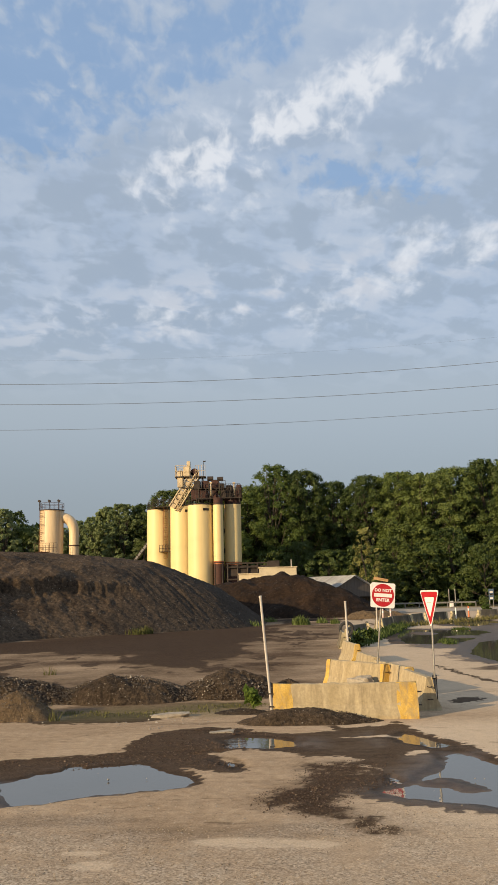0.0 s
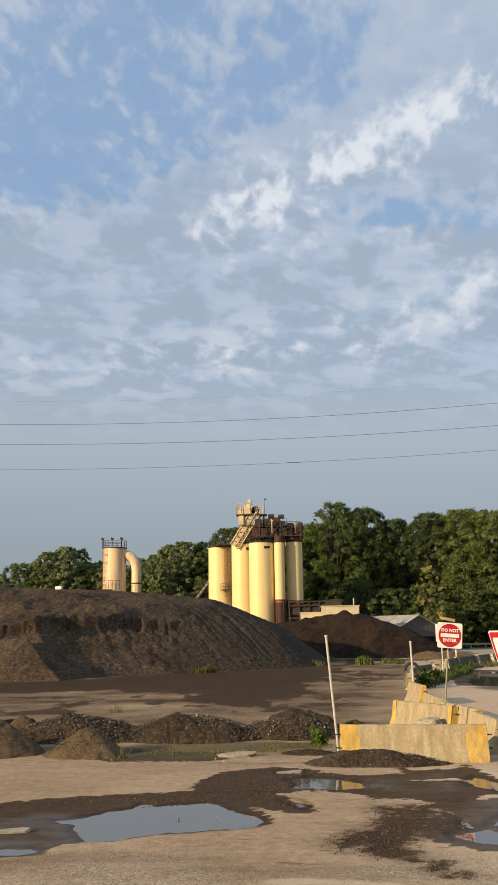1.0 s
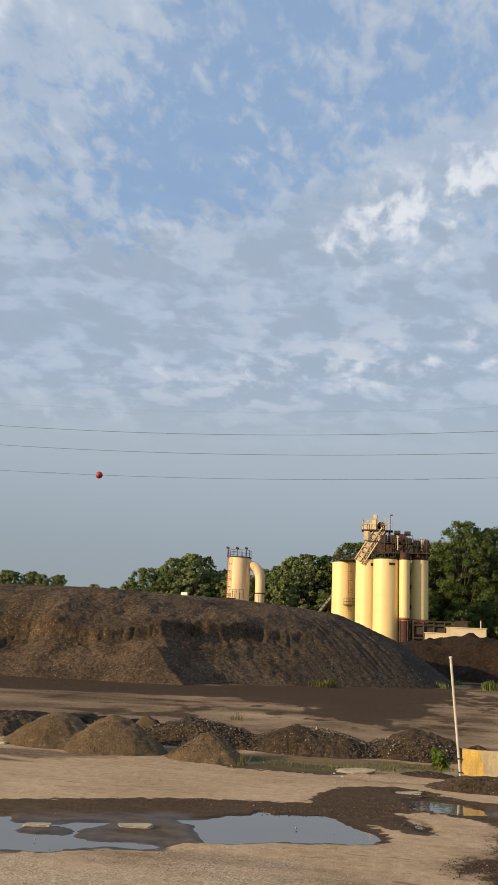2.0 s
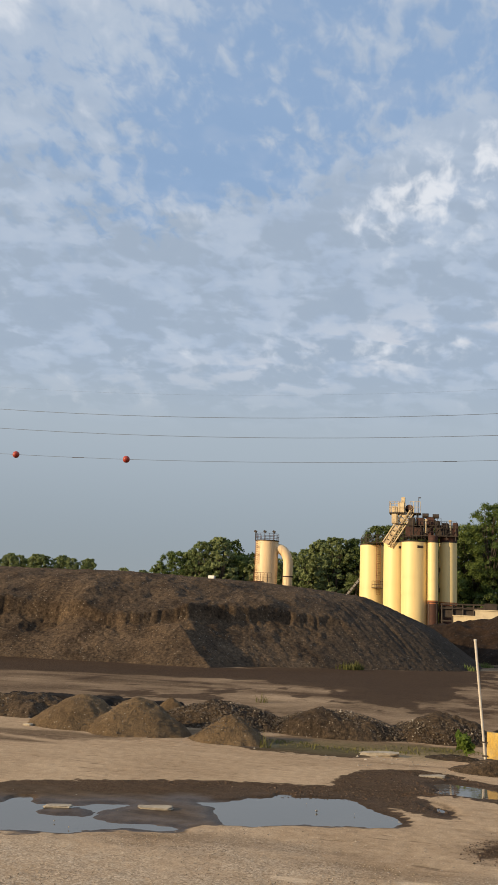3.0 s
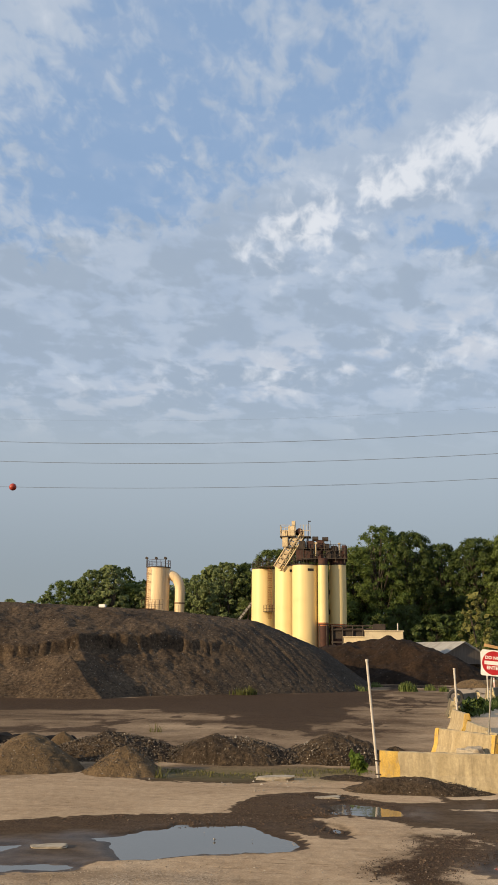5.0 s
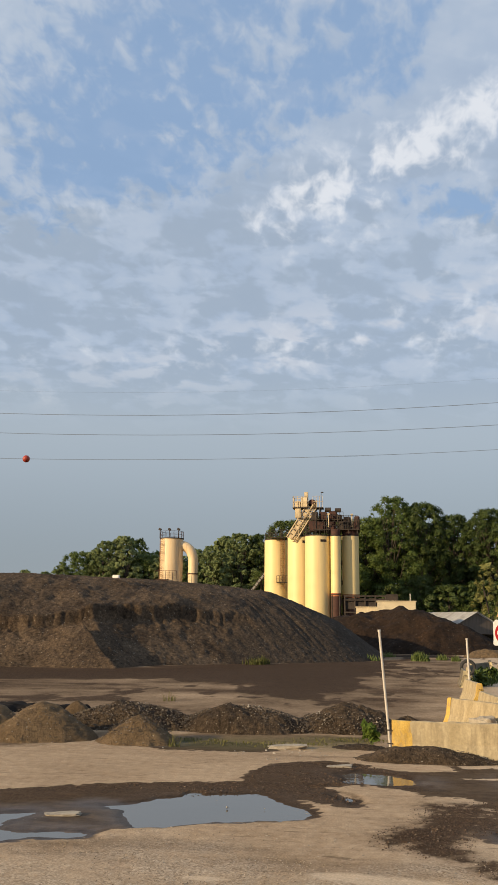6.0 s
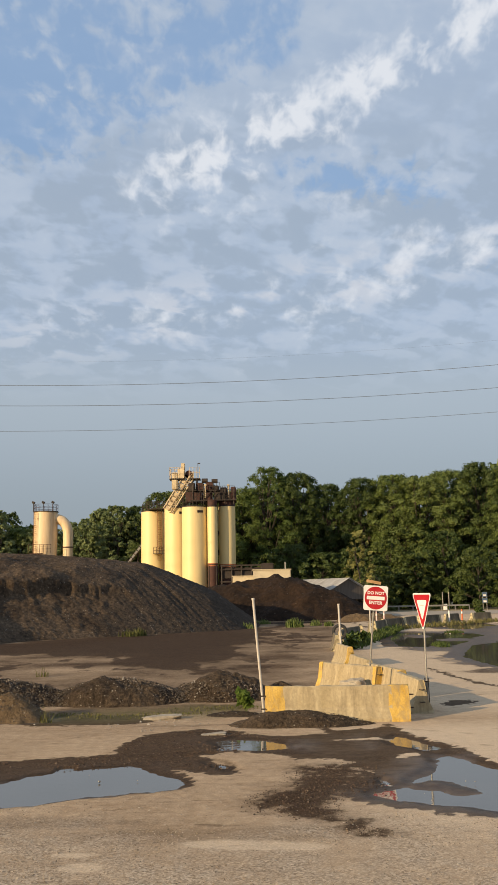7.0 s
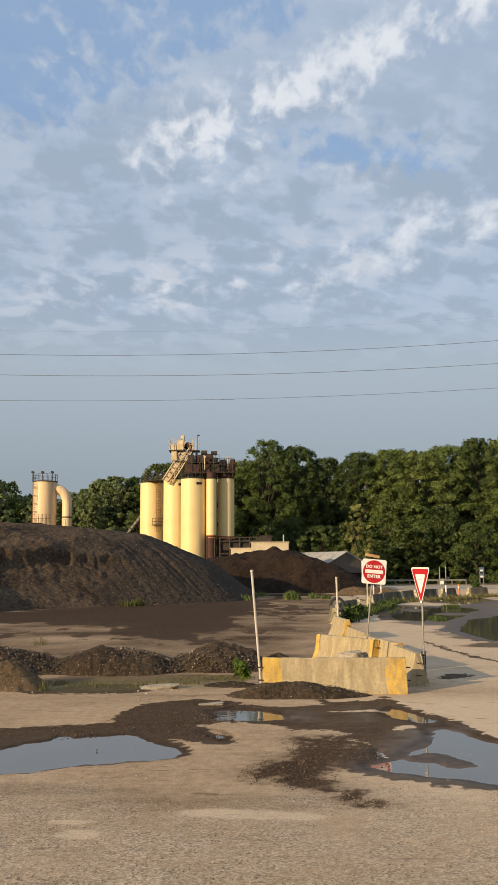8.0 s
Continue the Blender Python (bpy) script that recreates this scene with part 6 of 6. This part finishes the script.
for dx in (-0.4, 0.5):
    b = bm_new()
    rod(b, (dx, 0.6, 0), (dx, 0.6, 2.6), 0.07, 8)
    part("pipe", b, M["galv"], ob)
ob = thing("sign_post", (24.3, 95, 0), "two small slate blue signs stacked on a post", "road sign")
for dx in (-0.2, 0.2):
    b = bm_new()
    rod(b, (dx, 0, 0), (dx, 0, 2.6), 0.035, 8)
    part("post", b, M["galv"], ob)
for z in (2.36, 1.72):
    b = bm_new()
    box(b, 0, -0.06, z, 0.56, 0.03, 0.52, None, 0.01)
    plate_ob = part("plate", b, M["sign_blue"], ob)
    b = bm_new()
    box(b, 0, -0.085, z - 0.08, 0.34, 0.01, 0.2, None, 0.003)
    part("panel", b, M["roof"], plate_ob, "pale panel on the sign")


def marker(x, y, label, material, h=0.95):
    ob = thing("traffic_marker", (x, y, 0), label, "traffic marker", "markers along the barriers")
    b = bm_new()
    rod(b, (0, 0, 0), (0, 0, h), 0.075, 14, 0.06)
    part("tube", b, material, ob)
    b = bm_new()
    rod(b, (0, 0, 0), (0, 0, 0.06), 0.22, 14)
    part("base", b, M["tyre"], ob)
    b = bm_new()
    rod(b, (0, 0, h * 0.62), (0, 0, h * 0.8), 0.072, 14)
    part("band", b, M["sign_white"], ob, "white reflective band")
    return ob


marker(11.2, 84.0, "faded orange and white tubular traffic marker", M["faded"], 1.05)
marker(12.2, 86.0, "faded orange and white tubular traffic marker", M["faded"], 1.0)
marker(19.4, 84.6, "orange and white tubular traffic marker", M["orange"], 1.1)
marker(17.2, 80.0, "white tubular traffic marker by the barriers", M["sign_white"], 1.1)
marker(26.6, 84.6, "orange and white tubular traffic marker", M["orange"], 1.2)
ob = thing("tyre", (4.6, 49.8, 0), "old black tyre propped behind a barrier", "tyre")
b = bm_new()
prof = [(0.28, -0.1), (0.36, -0.12), (0.42, -0.09), (0.44, 0), (0.42, 0.09), (0.36, 0.12), (0.28, 0.1), (0.26, 0)]
rings = []
for i in range(24):
    a = 2 * math.pi * i / 24
    rings.append([b.verts.new((r * math.cos(a), w, r * math.sin(a) + 0.78)) for r, w in prof])
for i in range(24):
    for j in range(len(prof)):
        b.faces.new((rings[i][j], rings[(i + 1) % 24][j], rings[(i + 1) % 24][(j + 1) % len(prof)], rings[i][(j + 1) % len(prof)]))
bmesh.ops.recalc_face_normals(b, faces=b.faces)
part("rubber", b, M["tyre"], ob)
b = bm_new()
box(b, 0, 0.1, 0.2, 0.5, 0.3, 0.4, None, 0.03)
part("chock", b, M["slab"], ob)

# parked car on the far road
def car(x, y, turn, label):
    ob = thing("car", (x, y, 0), label, "car", turn=turn)
    side = [(-2.35, 0.42), (-2.42, 0.75), (-2.25, 0.98), (-1.0, 1.08), (-0.35, 1.62), (1.5, 1.66), (2.2, 1.12), (2.4, 1.0), (2.42, 0.42)]
    b = plate(side, -0.86, 0.86)
    bmesh.ops.bevel(b, geom=b.edges[:], offset=0.06, segments=2, affect="EDGES")
    body = part("body", b, M["sign_white"], ob, "white painted body")
    for y0 in (-0.875, 0.865):
        for outline in ([(-0.85, 1.1), (-0.32, 1.54), (0.5, 1.56), (0.5, 1.1)], [(0.6, 1.1), (0.6, 1.56), (1.42, 1.58), (1.85, 1.14)]):
            part("window", plate(outline, y0, y0 + 0.01), M["glass"], body, "dark side window")
    b = bm_new()
    box(b, -0.74, 0, 1.33, 0.03, 1.4, 0.72, pose(0, 0, 0, 0, 49, 0), 0.01)
    part("windscreen", b, M["glass"], body, "dark windscreen")
    b = bm_new()
    box(b, -2.42, 0, 0.55, 0.12, 1.6, 0.28, None, 0.03)
    part("bumper", b, M["tyre"], ob, "black front bumper")
    b = bm_new()
    box(b, -2.41, 0, 0.80, 0.05, 0.9, 0.16, None, 0.01)
    part("grille", b, M["tyre"], ob, "black grille")
    for dy in (-0.62, 0.62):
        b = bm_new()
        box(b, -2.38, dy, 0.82, 0.08, 0.3, 0.16, None, 0.03)
        part("headlight", b, M["galv"], ob)
    for dx in (-1.5, 1.5):
        for dy in (-0.78, 0.78):
            b = bm_new()
            rod(b, (dx, dy - 0.12, 0.36), (dx, dy + 0.12, 0.36), 0.36, 24)
            wheel = part("tyre", b, M["tyre"], ob)
            b = bm_new()
            rod(b, (dx, dy - 0.13, 0.36), (dx, dy + 0.13, 0.36), 0.21, 16)
            part("rim", b, M["galv"], wheel)
    return ob


M["glass"] = surface("dark_car_glass", (0.012, 0.014, 0.016), (0.02, 0.022, 0.025), 2, 0.1, bumps=0)
car(41.9, 133.5, -6, "white car parked on the far dusty road")

# crumpled black plastic beyond the heaps
X, Y = np.meshgrid(np.linspace(-17, -9.6, 90), np.linspace(28.2, 31.0, 50))
edge = np.clip(inside(X, Y, ellipse(-13.5, 29.6, 3.6, 1.2, 0.05)) + fbm(X, Y, 3, 4) * 1.2, -0.2, 0.5)
me = sheet_mesh("plastic_sheet", X, Y, edge * 0.45 + np.abs(fbm(X * 1.6, Y * 2.5, 4, 4)) * 0.22 * (edge > 0) - 0.03)
me.materials.append(M["sheet"])
tagged(new("plastic_sheet", me), "crumpled black plastic sheet lying on the yard", "plastic sheet")
ob = thing("white_box", (-22.0, 71.5, 0), "small white block lying on the pile crest", "block")
b = bm_new()
box(b, 0, 0, 6.72, 0.55, 0.4, 0.26, None, 0.03)
part("block", b, M["sign_white"], ob)
